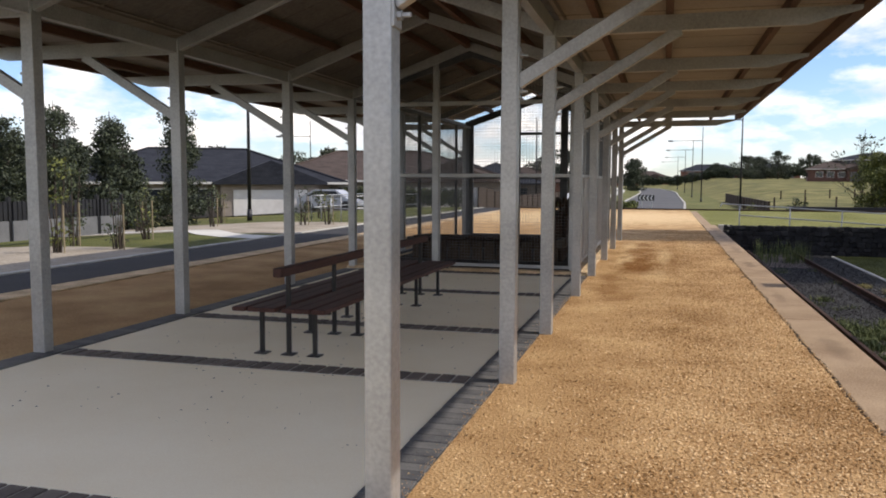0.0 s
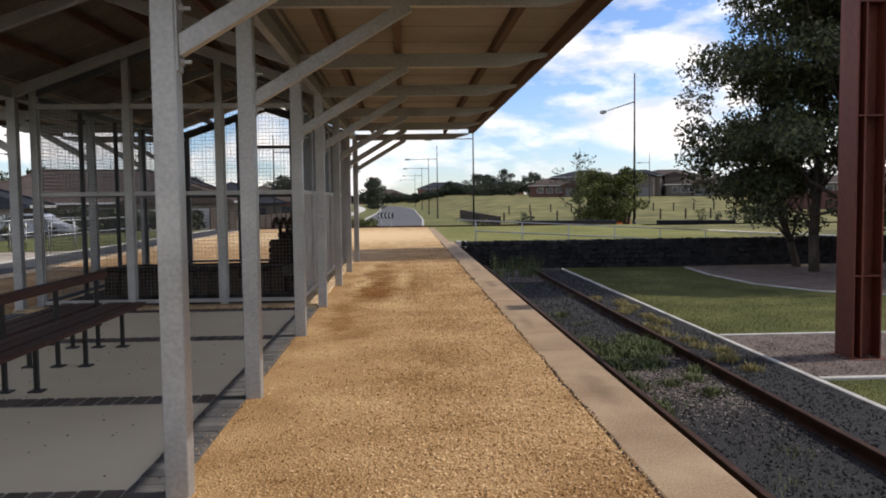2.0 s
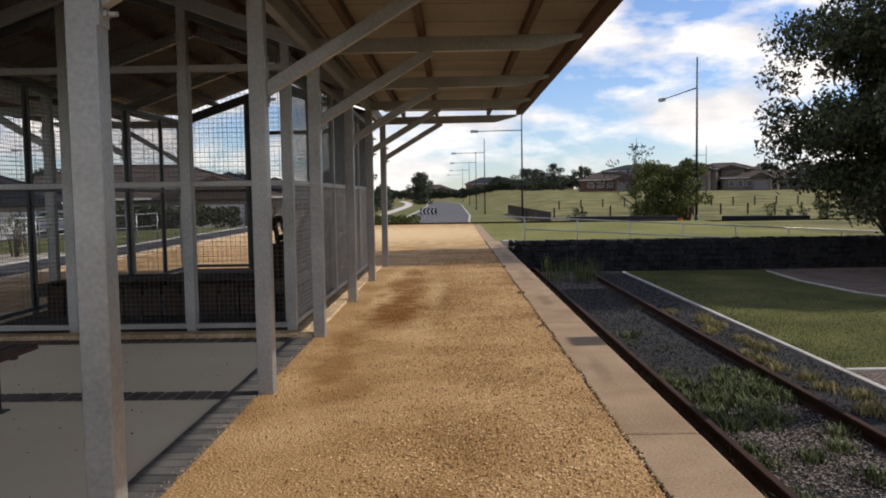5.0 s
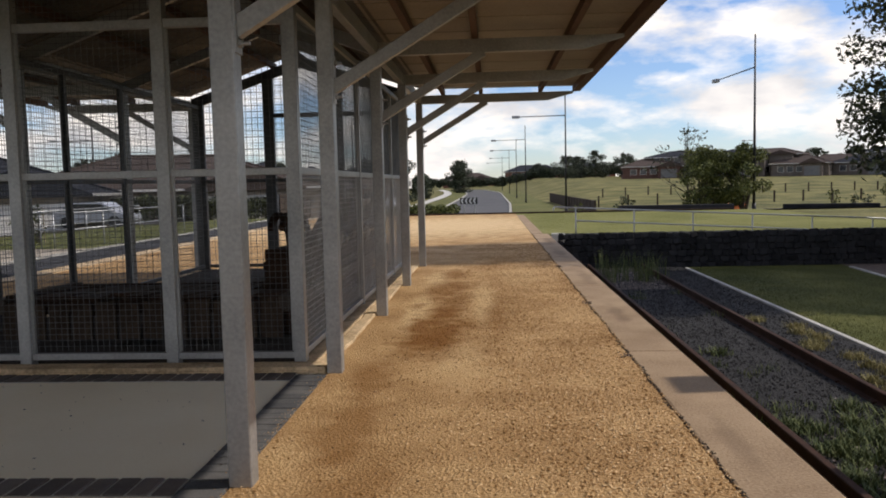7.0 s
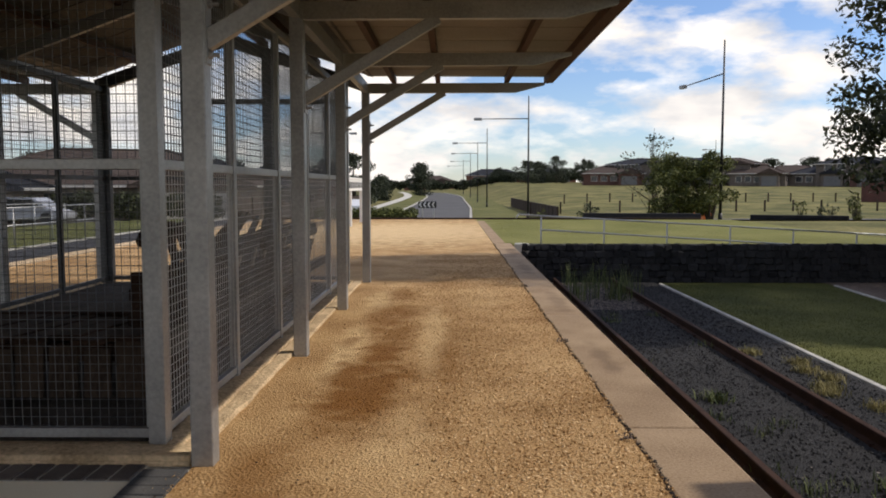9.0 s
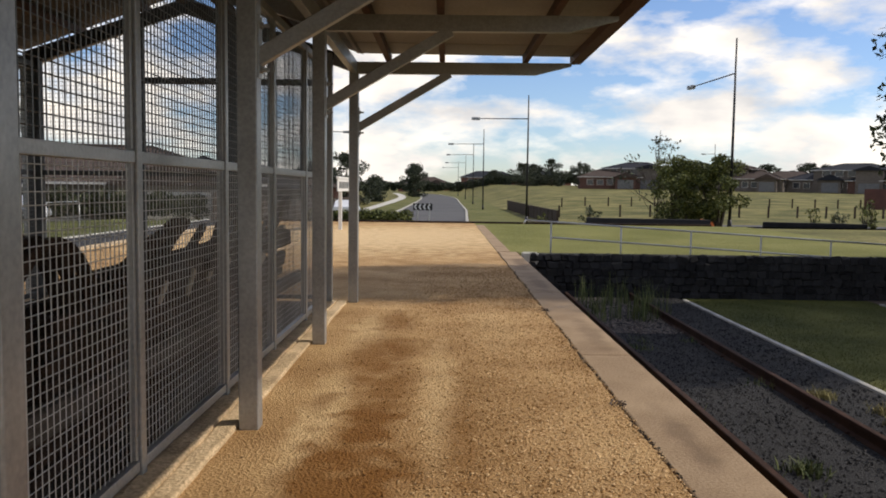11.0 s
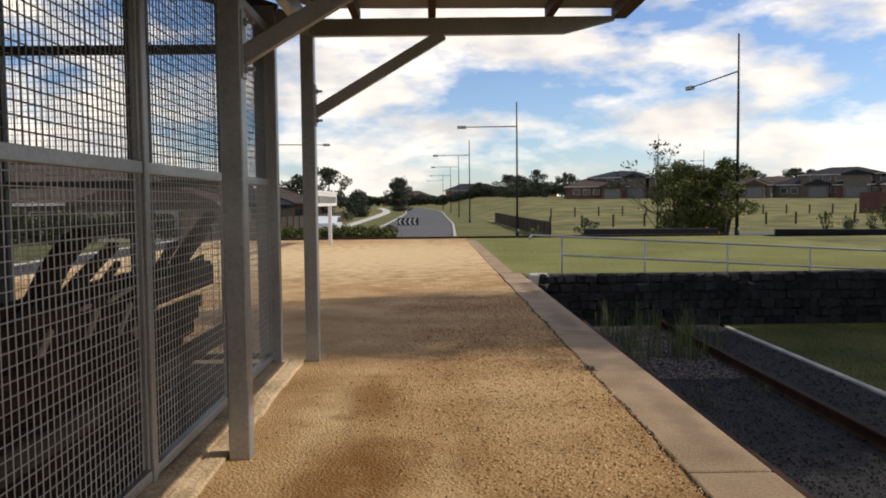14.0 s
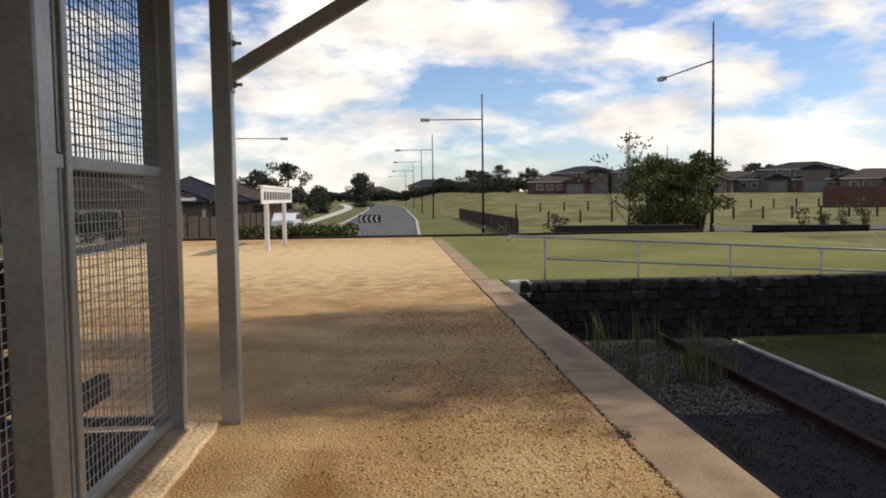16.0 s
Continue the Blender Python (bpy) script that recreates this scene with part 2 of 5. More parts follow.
RED_FENCE = material("red_brown_steel_fence", (0.06, 0.021, 0.016), (0.105, 0.037, 0.028), 1, 0.7, 0, 0.2, 12)
ORANGE = material("orange_safety_mesh", (0.62, 0.13, 0.03), (0.80, 0.20, 0.05), 3, 0.7, 0, 0)
CAR_SILVER = material("silver_car_paint", (0.36, 0.38, 0.42), (0.46, 0.48, 0.52), 1, 0.25, 0.3, 0)
CAR_WHITE = material("white_car_paint", (0.66, 0.68, 0.70), (0.76, 0.78, 0.80), 1, 0.25, 0, 0)


def stain(mat, spots, tint):
    """Damp patches with ragged rims, mixed over a ground material: (x, y, half-width, half-length, strength)."""
    n, l = mat.node_tree.nodes, mat.node_tree.links
    b = n["Principled BSDF"]
    base = b.inputs["Base Color"].links[0].from_socket
    geo, noi = n.new("ShaderNodeNewGeometry"), n.new("ShaderNodeTexNoise")
    noi.inputs["Scale"].default_value, noi.inputs["Detail"].default_value = 3.4, 9
    l.new(geo.outputs["Position"], noi.inputs["Vector"])
    for x, y, a, c, k in spots:
        mp = n.new("ShaderNodeMapping")
        mp.inputs["Location"].default_value = (-x / a, -y / c, 0)
        mp.inputs["Scale"].default_value = (1 / a, 1 / c, 0)
        l.new(geo.outputs["Position"], mp.inputs["Vector"])
        ln = n.new("ShaderNodeVectorMath")
        ln.operation = "LENGTH"
        l.new(mp.outputs["Vector"], ln.inputs[0])
        ad = n.new("ShaderNodeMath")
        ad.operation = "MULTIPLY_ADD"
        l.new(noi.outputs["Fac"], ad.inputs[0])
        ad.inputs[1].default_value = 1.5
        l.new(ln.outputs["Value"], ad.inputs[2])
        mr = n.new("ShaderNodeMapRange")
        mr.inputs["From Min"].default_value, mr.inputs["From Max"].default_value = 1.05, 1.6
        mr.inputs["To Min"].default_value, mr.inputs["To Max"].default_value = k, 0.0
        l.new(ad.outputs[0], mr.inputs["Value"])
        mx = n.new("ShaderNodeMix")
        mx.data_type = "RGBA"
        l.new(mr.outputs["Result"], mx.inputs["Factor"])
        l.new(base, mx.inputs["A"])
        mx.inputs["B"].default_value = (*tint, 1)
        base = mx.outputs["Result"]
    l.new(base, b.inputs["Base Color"])


SPOTS = [(0.62, 11.82, 0.42, 0.62, 0.96), (0.72, 13.33, 0.28, 1.3, 0.88), (0.35, 13.97, 0.16, 0.4, 0.62), (0.80, 15.69, 0.22, 0.9, 0.62), (0.30, 10.32, 0.25, 0.9, 0.56), (0.70, 12.25, 0.55, 1.7, 0.94), (0.55, 15.48, 0.35, 1.6, 0.75), (0.62, 17.41, 0.3, 1.0, 0.62), (0.35, 9.03, 0.3, 1.2, 0.62), (1.3, 13.11, 0.2, 1.6, 0.44), (0.78, 14.3, 0.32, 1.2, 0.75), (0.55, 8.17, 0.35, 0.8, 0.44)]
SAND = [(0.38, 13.54, 0.22, 2.2, 0.6), (1.15, 14.4, 0.22, 2.6, 0.5), (0.42, 16.77, 0.3, 1.6, 0.55), (1.0, 11.07, 0.3, 1.4, 0.35), (1.7, 17.2, 0.5, 2.0, 0.3), (-1.5, 32.25, 6.0, 9.0, 0.6), (0.6, 34.0, 5.0, 10.0, 0.7), (-4.2, 33.0, 5.0, 10.0, 0.7)]
stain(GRAVEL, SAND, (0.76, 0.55, 0.30))
stain(STONES, SAND, (0.76, 0.55, 0.30))
stain(GRAVEL, SPOTS, (0.23, 0.10, 0.024))
stain(STONES, SPOTS, (0.25, 0.11, 0.028))
stain(COPING, [(2.66, 13.22, 0.12, 0.9, 0.5), (2.72, 16.77, 0.16, 1.3, 0.45), (2.62, 8.81, 0.10, 0.7, 0.4), (2.7, 21.07, 0.2, 1.6, 0.55), (2.66, 5.38, 0.14, 0.9, 0.4), (2.7, 24.51, 0.2, 1.6, 0.5)], (0.13, 0.085, 0.055))

# ---- builders ----
def box(bm, x0, x1, y0, y1, z0, z1, bevel=0.0):
    r = bmesh.ops.create_cube(bm, size=1.0, matrix=Matrix.LocRotScale(((x0 + x1) / 2, (y0 + y1) / 2, (z0 + z1) / 2), None, (x1 - x0, y1 - y0, z1 - z0)))
    if bevel:
        e = list({e for v in r["verts"] for e in v.link_edges})
        bmesh.ops.bevel(bm, geom=e, offset=bevel, segments=2, affect="EDGES", profile=0.5)
    return bm


def beam(bm, a, b, w, h, bevel=0.0, up=(0, 0, 1)):
    """A square bar from a to b, w across and h along up."""
    a, b = Vector(a), Vector(b)
    d = (b - a).normalized()
    side = d.cross(Vector(up))
    side = side.normalized() if side.length > 1e-4 else Vector((1, 0, 0))
    top = side.cross(d).normalized()
    m = Matrix((side, d, top)).transposed().to_4x4()
    m.translation = (a + b) / 2
    r = bmesh.ops.create_cube(bm, size=1.0, matrix=m @ Matrix.Diagonal((w, (b - a).length, h, 1)))
    if bevel:
        e = list({e for v in r["verts"] for e in v.link_edges})
        bmesh.ops.bevel(bm, geom=e, offset=bevel, segments=2, affect="EDGES", profile=0.5)
    return bm


def rod(bm, a, b, r0, r1=None, sides=8):
    a, b = Vector(a), Vector(b)
    q = (b - a).to_track_quat("Z", "Y").to_matrix().to_4x4()
    q.translation = (a + b) / 2
    bmesh.ops.create_cone(bm, cap_ends=True, segments=sides, radius1=r0, radius2=r0 if r1 is None else r1, depth=(b - a).length, matrix=q)
    return bm


def prism(bm, outline, axis, lo, hi):
    """An outline in the other two axes, drawn out along axis."""
    def at(u, v, w):
        return {"x": (w, u, v), "y": (u, w, v), "z": (u, v, w)}[axis]
    n = len(outline)
    a = [bm.verts.new(at(u, v, lo)) for u, v in outline]
    b = [bm.verts.new(at(u, v, hi)) for u, v in outline]
    bm.faces.new(a), bm.faces.new(b[::-1])
    for i in range(n):
        bm.faces.new((a[i], b[i], b[(i + 1) % n], a[(i + 1) % n]))
    bmesh.ops.recalc_face_normals(bm, faces=bm.faces)
    return bm


def sweep(bm, pts, sizes):
    """One bent bar through points, with its width and height at each."""
    rings = []
    for i, p in enumerate(pts):
        d = (pts[min(i + 1, len(pts) - 1)] - pts[max(i - 1, 0)]).normalized()
        side = d.cross(Vector((0, 0, 1)))
        side = side.normalized() if side.length > 1e-4 else Vector((1, 0, 0))
        top = side.cross(d).normalized()
        w, h = sizes[i]
        rings.append([bm.verts.new(p + side * (a * w / 2) + top * (b * h / 2)) for a, b in ((-1, -1), (1, -1), (1, 1), (-1, 1))])
    for a, b in zip(rings, rings[1:]):
        for k in range(4):
            bm.faces.new((a[k], a[(k + 1) % 4], b[(k + 1) % 4], b[k]))
    bm.faces.new(rings[0][::-1]), bm.faces.new(rings[-1])
    bmesh.ops.recalc_face_normals(bm, faces=bm.faces)
    return bm


def mesh_of(name, bm, mat, smooth=False):
    me = bpy.data.meshes.new(name)
    bm.to_mesh(me)
    bm.free()
    me.materials.append(mat)
    if smooth:
        me.shade_smooth()
    return me


def raw_mesh(name, verts, faces, mat):
    me = bpy.data.meshes.new(name)
    me.from_pydata(verts, [], faces)
    me.materials.append(mat)
    return me


def part(name, bm, mat, parent=None, label="", smooth=False):
    ob = new(name, bm if isinstance(bm, bpy.types.Mesh) else mesh_of(name, bm, mat, smooth))
    if parent is not None:
        ob.parent = parent
    return tagged(ob, label)


def thing(name, label, category, group="", kind="", at=(0, 0, 0)):
    ob = new(name)
    ob.location = at
    return tagged(ob, label, category, group, kind)


def solid(name, bm, mat, label, category, group="", kind="", smooth=False):
    return tagged(part(name, bm, mat, smooth=smooth), label, category, group, kind)


def smoothstep(a, b, x):
    t = min(1.0, max(0.0, (x - a) / (b - a)))
    return t * t * (3 - 2 * t)


def height(x, y):
    """The land round the platform: it falls away to the streets and rises to the far houses."""
    right = float(np.interp(y, (43, 57, 81, 102, 140, 215, 320), (0, -0.9, -0.75, -0.3, 0.7, 2.0, 3.2)))
    mid = float(np.interp(y, (43, 60, 140, 215, 320), (0, -1.0, -0.9, -0.4, 0.6)))
    left = float(np.interp(max(-x - 12.6, y - 43), (0, 20, 60, 200), (0, -1.2, -1.3, 0.0)))
    k = smoothstep(5, 20, x)
    h = right * k + mid * (1 - k)
    j = smoothstep(-6, -12, x)
    return left * j + h * (1 - j)


def scatter_blobs(count, place, size, flat=0.6, seed=1):
    """Many small rough stones as one list of verts and faces."""
    rng = np.random.default_rng(seed)
    base = np.array([(1, 0, 0), (-1, 0, 0), (0, 1, 0), (0, -1, 0), (0, 0, 1), (0, 0, -1)], float)
    tri = np.array([(0, 2, 4), (2, 1, 4), (1, 3, 4), (3, 0, 4), (2, 0, 5), (1, 2, 5), (3, 1, 5), (0, 3, 5)])
    p = place(rng, count)
    n = len(p)
    s = rng.uniform(size[0], size[1], (n, 1, 1)) * rng.uniform(0.6, 1.3, (n, 6, 1))
    a = rng.uniform(0, 6.28, n)
    rot = np.stack([np.stack([np.cos(a), -np.sin(a)], -1), np.stack([np.sin(a), np.cos(a)], -1)], 1)
    v = base[None] * s * np.array([1, 1, flat])
    v[:, :, :2] = np.einsum("nij,nkj->nki", rot, v[:, :, :2])
    v += p[:, None]
    f = tri[None] + 6 * np.arange(n)[:, None, None]
    return v.reshape(-1, 3).tolist(), f.reshape(-1, 3).tolist()


def scatter_blades(count, place, tall, wide, lean=0.5, seed=1):
    """Many thin bent blades."""
    rng = np.random.default_rng(seed)
    p = place(rng, count)
    n = len(p)
    a, h, w = rng.uniform(0, 6.28, n), rng.uniform(tall[0], tall[1], n), rng.uniform(wide[0], wide[1], n)
    out = rng.uniform(0, lean, n) * h
    d, s = np.stack([np.cos(a), np.sin(a)], -1), np.stack([-np.sin(a), np.cos(a)], -1)
    v = np.zeros((n, 5, 3))
    for k, (t, k2) in enumerate(((0, 1), (0, -1), (0.55, 0.8), (0.55, -0.8), (1, 0))):
        v[:, k, :2] = p[:, :2] + d * (out * t * t)[:, None] + s * (w * k2)[:, None]
        v[:, k, 2] = p[:, 2] + h * t
    i = 5 * np.arange(n)[:, None]
    f = np.concatenate([i + np.array([[0, 1, 3]]), i + np.array([[0, 3, 2]]), i + np.array([[2, 3, 4]])])
    return v.reshape(-1, 3).tolist(), f.tolist()


def leaf_cloud(centres, radii, per, size, seed=1, droop=0.0):
    """Leaves in uneven clumps: small bent quads."""
    rng = np.random.default_rng(seed)
    pts = []
    for (c, r) in zip(centres, radii):
        k = max(4, int(per * r * r))
        d = rng.normal(size=(k, 3))
        d /= np.linalg.norm(d, axis=1)[:, None]
        q = np.array(c) + d * (r * rng.uniform(0.25, 1.0, k) ** 0.6)[:, None] * np.array([1, 1, 0.75])
        q[:, 2] -= droop * rng.uniform(0, 1, k) * r
        pts.append(q)
    p = np.concatenate(pts)
    n = len(p)
    u = rng.normal(size=(n, 3))
    u[:, 2] -= droop
    u /= np.linalg.norm(u, axis=1)[:, None]
    w = np.cross(u, rng.normal(size=(n, 3)))
    w /= np.linalg.norm(w, axis=1)[:, None]
    s = rng.uniform(size * 0.6, size * 1.4, n)[:, None]
    v = np.stack([p - u * s, p + w * s * 0.5, p + u * s, p - w * s * 0.5], 1)
    f = np.arange(4 * n).reshape(-1, 4)
    return v.reshape(-1, 3).tolist(), f.tolist()

# ---- ground and platform ----
def build_ground():
    """One sheet from the platform's foot to the horizon, with its step down to the track."""
    xs = sorted({*(float(v) for v in np.linspace(-40, 40, 41)), 2.87, 2.91, -3000, -1200, -500, -250, -150, -100, -70, -55, 55, 70, 100, 150, 250, 500, 1200, 3000})
    ys = sorted({*(float(v) for v in np.linspace(-20, 140, 81)), 26.62, 26.66, -3000, -800, -200, -60, 170, 200, 250, 320, 420, 600, 1000, 1800, 3000})
    v, f = [], []
    for y in ys:
        for x in xs:
            z = height(x, y) - 0.06
            if x > 2.89 and y < 26.64:
                z = -1.0
            v.append((x, y, z))
    w = len(xs)
    for j in range(len(ys) - 1):
        for i in range(w - 1):
            a = j * w + i
            f.append((a, a + 1, a + 1 + w, a + w))
    ob = new("ground", raw_mesh("ground", v, f, DRY_GRASS))
    tagged(ob, "dry yellow-green grass over gently rolling land", "ground", kind="structure")


def sheet(name, x0, x1, y0, y1, mat, label, category, lift=0.0, kind="structure", step=2.0, flat=None):
    """A ground cover laid over the land."""
    nx, ny = max(1, round((x1 - x0) / step)), max(1, round((y1 - y0) / step))
    v, f = [], []
    for j in range(ny + 1):
        for i in range(nx + 1):
            x, y = x0 + (x1 - x0) * i / nx, y0 + (y1 - y0) * j / ny
            v.append((x, y, (height(x, y) if flat is None else flat) + lift))
    for j in range(ny):
        for i in range(nx):
            a = j * (nx + 1) + i
            f.append((a, a + 1, a + nx + 2, a + nx + 1))
    return tagged(new(name, raw_mesh(name, v, f, mat)), label, category, kind=kind)


build_ground()
# granite surface of the platform: front strip, yard beyond the shelter, strip behind it
bm = bmesh.new()
box(bm, -0.05, 2.415, -14, 42.8, -0.9, -0.004)
box(bm, -0.075, -0.05, 10.53, 18.76, -0.5, -0.004)
box(bm, -6.85, -0.05, 18.76, 42.8, -0.5, -0.004)
box(bm, -6.85, -4.27, -14, 18.76, -0.5, -0.004)
solid("pavement_granite", bm, GRAVEL, "golden compacted granite gravel platform surface", "gravel", kind="structure")
# shelter floor
bm = bmesh.new()
box(bm, -4.27, -0.305, -6, 10.53, -0.4, -0.012)
solid("floor_slab", bm, SLAB, "pale cream concrete shelter floor", "floor", kind="structure")
bm = bmesh.new()
box(bm, -4.27, -0.08, 10.53, 18.76, -0.4, 0.012, 0.01)
solid("cage_plinth", bm, SILL, "rough raised concrete plinth under the cage", "plinth", kind="structure")
for k, (a, b, y0, y1, z) in enumerate(((-0.345, -0.205, 10.77, 18.74, 0.034), (-0.195, -0.075, 10.77, 18.74, 0.022))):
    bm = bmesh.new()
    box(bm, a, b, y0, y1, -0.1, z, 0.012)
    bmesh.ops.subdivide_edges(bm, edges=[e for e in bm.edges if e.calc_length() > 3], cuts=60)
    for q in bm.verts:
        q.co += Vector((noise.noise(q.co * 3.1) * 0.018, 0, noise.noise(q.co * 4.3 + Vector((5, 0, 0))) * 0.012))
    solid("sill_strip", bm, SILL, "chipped concrete sill along the cage", "sill", kind="structure")
bm = bmesh.new()
box(bm, 2.42, 2.74, 27.45, 41.0, -0.3, 0.004, 0.004)
solid("coping_end", bm, COPING, "flush weathered concrete edging beside the lawn", "kerb", kind="structure")
bm = bmesh.new()
box(bm, -4.27, -0.08, 10.54, 10.745, -0.1, 0.04, 0.012)
solid("sill_strip", bm, SILL, "worn concrete step before the cage", "sill", kind="structure")
# thin dark sheet over the plinth inside the cage
bm = bmesh.new()
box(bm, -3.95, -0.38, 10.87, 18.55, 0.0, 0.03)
solid("cage_floor", bm, MULCH_DARK, "thin dark floor layer inside the cage", "floor", kind="structure")
# coping along the platform edge, cast in lengths
joints = [-14, -8.5, -2.8, 2.8, 7.0, 11.22, 15.65, 20.03, 23.9, 27.45]
coping = thing("platform_edge", "weathered tan concrete coping along the platform edge", "coping", kind="structure")
for a, b in zip(joints, joints[1:]):
    bm = bmesh.new()
    box(bm, 2.425, 2.89, a + 0.006, b - 0.006, -0.9, 0.0, 0.018)
    part("coping_slab", bm, COPING, coping)
# low ground beside the track
sheet("track_bed", 2.89, 6.39, -14, 26.3, BALLAST, "dark blue-grey crushed stone track ballast", "ballast", flat=-0.90)
sheet("lower_lawn", 6.51, 32, -14, 26.3, LAWN, "mown green lawn beside the track", "lawn", flat=-0.91)
sheet("upper_lawn", 2.92, 14, 26.7, 42.8, VERGE, "sunlit mown lawn behind the stone wall", "lawn", flat=-0.008)
sheet("yard_edge", 1.7, 2.93, 27.45, 42.8, VERGE, "worn grass along the yard edge", "grass", flat=-0.006)

# ---- shelter ----
POST_Y = [0.53, 3.335, 5.375, 8.15, 10.56, 13.34, 16.025, 18.81]
XB, SLOPE, RIDGE_X = -4.18, 0.36, -2.09
BACK_Y = [0.55, 3.25, 5.39, 8.12, 10.6, 13.34, 16.02, 18.8]


def build_shelter():
    sh = thing("platform_shelter", "open galvanised steel platform shelter with wide canopies", "shelter", at=(0, 0, 0))
    bm = bmesh.new()
    box(bm, -0.06, 0.06, -0.06, 0.06, -0.2, 3.06, 0.008)
    post = mesh_of("post", bm, GALV)
    bm = bmesh.new()
    prism(bm, [(0.0, 2.925), (2.31, 2.935), (2.76, 3.05), (2.76, 3.085), (0.0, 3.075)], "y", -0.035, 0.035)
    arm = mesh_of("canopy_beam", bm, GALV)
    bm = bmesh.new()
    beam(bm, (0.05, 0, 2.245), (1.22, 0, 2.94), 0.06, 0.10, 0.006)
    brace = mesh_of("brace", bm, GALV)
    bm = bmesh.new()
    box(bm, 0.058, 0.07, -0.05, 0.05, 2.13, 2.50, 0.003)
    for z in (2.18, 2.44):
        rod(bm, (0.06, 0, z), (0.125, 0, z), 0.011, sides=6)
        rod(bm, (0.07, 0, z), (0.088, 0, z), 0.022, sides=6)
    plate = mesh_of("bolted_plate", bm, GALV)
    bm = bmesh.new()
    beam(bm, (0, 0, 3.01), (RIDGE_X, 0, 3.01 - SLOPE * RIDGE_X), 0.07, 0.14, 0.006)
    rafter = mesh_of("rafter", bm, GALV)
    flip = Matrix.Rotation(math.pi, 4, "Z")
    for y, yb in zip(POST_Y, BACK_Y):
        for name, me in (("post", post), ("canopy_beam", arm), ("brace", brace), ("bolted_plate", plate), ("rafter", rafter)):
            for x, turn in ((0, Matrix()), (XB, flip)):
                ob = new(name, me)
                ob.parent = sh
                ob.matrix_local = Matrix.Translation((x, y if x == 0 else yb, 0)) @ turn
    for x in (0.0, XB):
        bm = bmesh.new()
        box(bm, x - 0.04, x + 0.04, 0.4, 18.95, 2.93, 3.08, 0.006)
        part("header_beam", bm, GALV, sh)
    # purlins on top of the beams
    for x, z in ((0.44, 3.08), (1.12, 3.085), (2.18, 3.09), (2.79, 3.085), (-0.74, 3.345), (-1.55, 3.637)):
        for mx in (x, 2 * RIDGE_X - x):
            bm = bmesh.new()
            box(bm, mx - 0.035, mx + 0.035, 0.4, 18.9, z, z + 0.10, 0.004)
            part("purlin", bm, PURLIN, sh)
    bm = bmesh.new()
    box(bm, RIDGE_X - 0.04, RIDGE_X + 0.04, 0.4, 18.9, 3.72, 3.85)
    part("ridge_beam", bm, PURLIN, sh)
    # roof sheets: pans with shallow ribs, canopy and pitched parts
    def pan(name, p, q, y0, y1, mat):
        v, f = [], []
        n = int((y1 - y0) / 0.76)
        prof = []
        for i in range(n):
            y = y0 + (y1 - y0) * i / n
            w = (y1 - y0) / n
            prof += [(y, 0.0), (y + w * 0.955, 0.0), (y + w * 0.965, 0.02), (y + w * 0.985, 0.02)]
        prof.append((y1, 0.0))
        for y, dz in prof:
            v += [(p[0], y, p[1] + dz), (q[0], y, q[1] + dz)]
        m = len(prof)
        v += [(a, b, c + 0.006) for a, b, c in v]
        for i in range(m - 1):
            f.append((2 * i, 2 * i + 1, 2 * i + 3, 2 * i + 2))
            o = 2 * m
            f.append((o + 2 * i, o + 2 * i + 2, o + 2 * i + 3, o + 2 * i + 1))
        part(name, raw_mesh(name, v, f, mat), None, sh)
    for s in (1, -1):
        def mx(x):
            return x if s > 0 else 2 * RIDGE_X - x
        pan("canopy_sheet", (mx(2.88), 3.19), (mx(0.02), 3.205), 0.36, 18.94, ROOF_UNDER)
        # pitched sheets are darker and greyer than the canopy sheets
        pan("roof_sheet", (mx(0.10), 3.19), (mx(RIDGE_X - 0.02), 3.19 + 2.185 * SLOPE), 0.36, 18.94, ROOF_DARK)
        bm = bmesh.new()
        box(bm, *sorted((mx(2.83), mx(2.90))), 0.36, 18.94, 3.095, 3.185, 0.005)
        part("fascia", bm, PURLIN, sh)


build_shelter()

# ---- cage round the relic ----
CX = [-0.34, -1.43, -2.71, -3.99]
CY = [10.82, 12.42, 13.98, 15.52, 17.12, 18.60]


def gable(x):
    return 3.06 + SLOPE * (min(abs(x - 0.0), abs(x - XB)) - 0.1) * 0.96


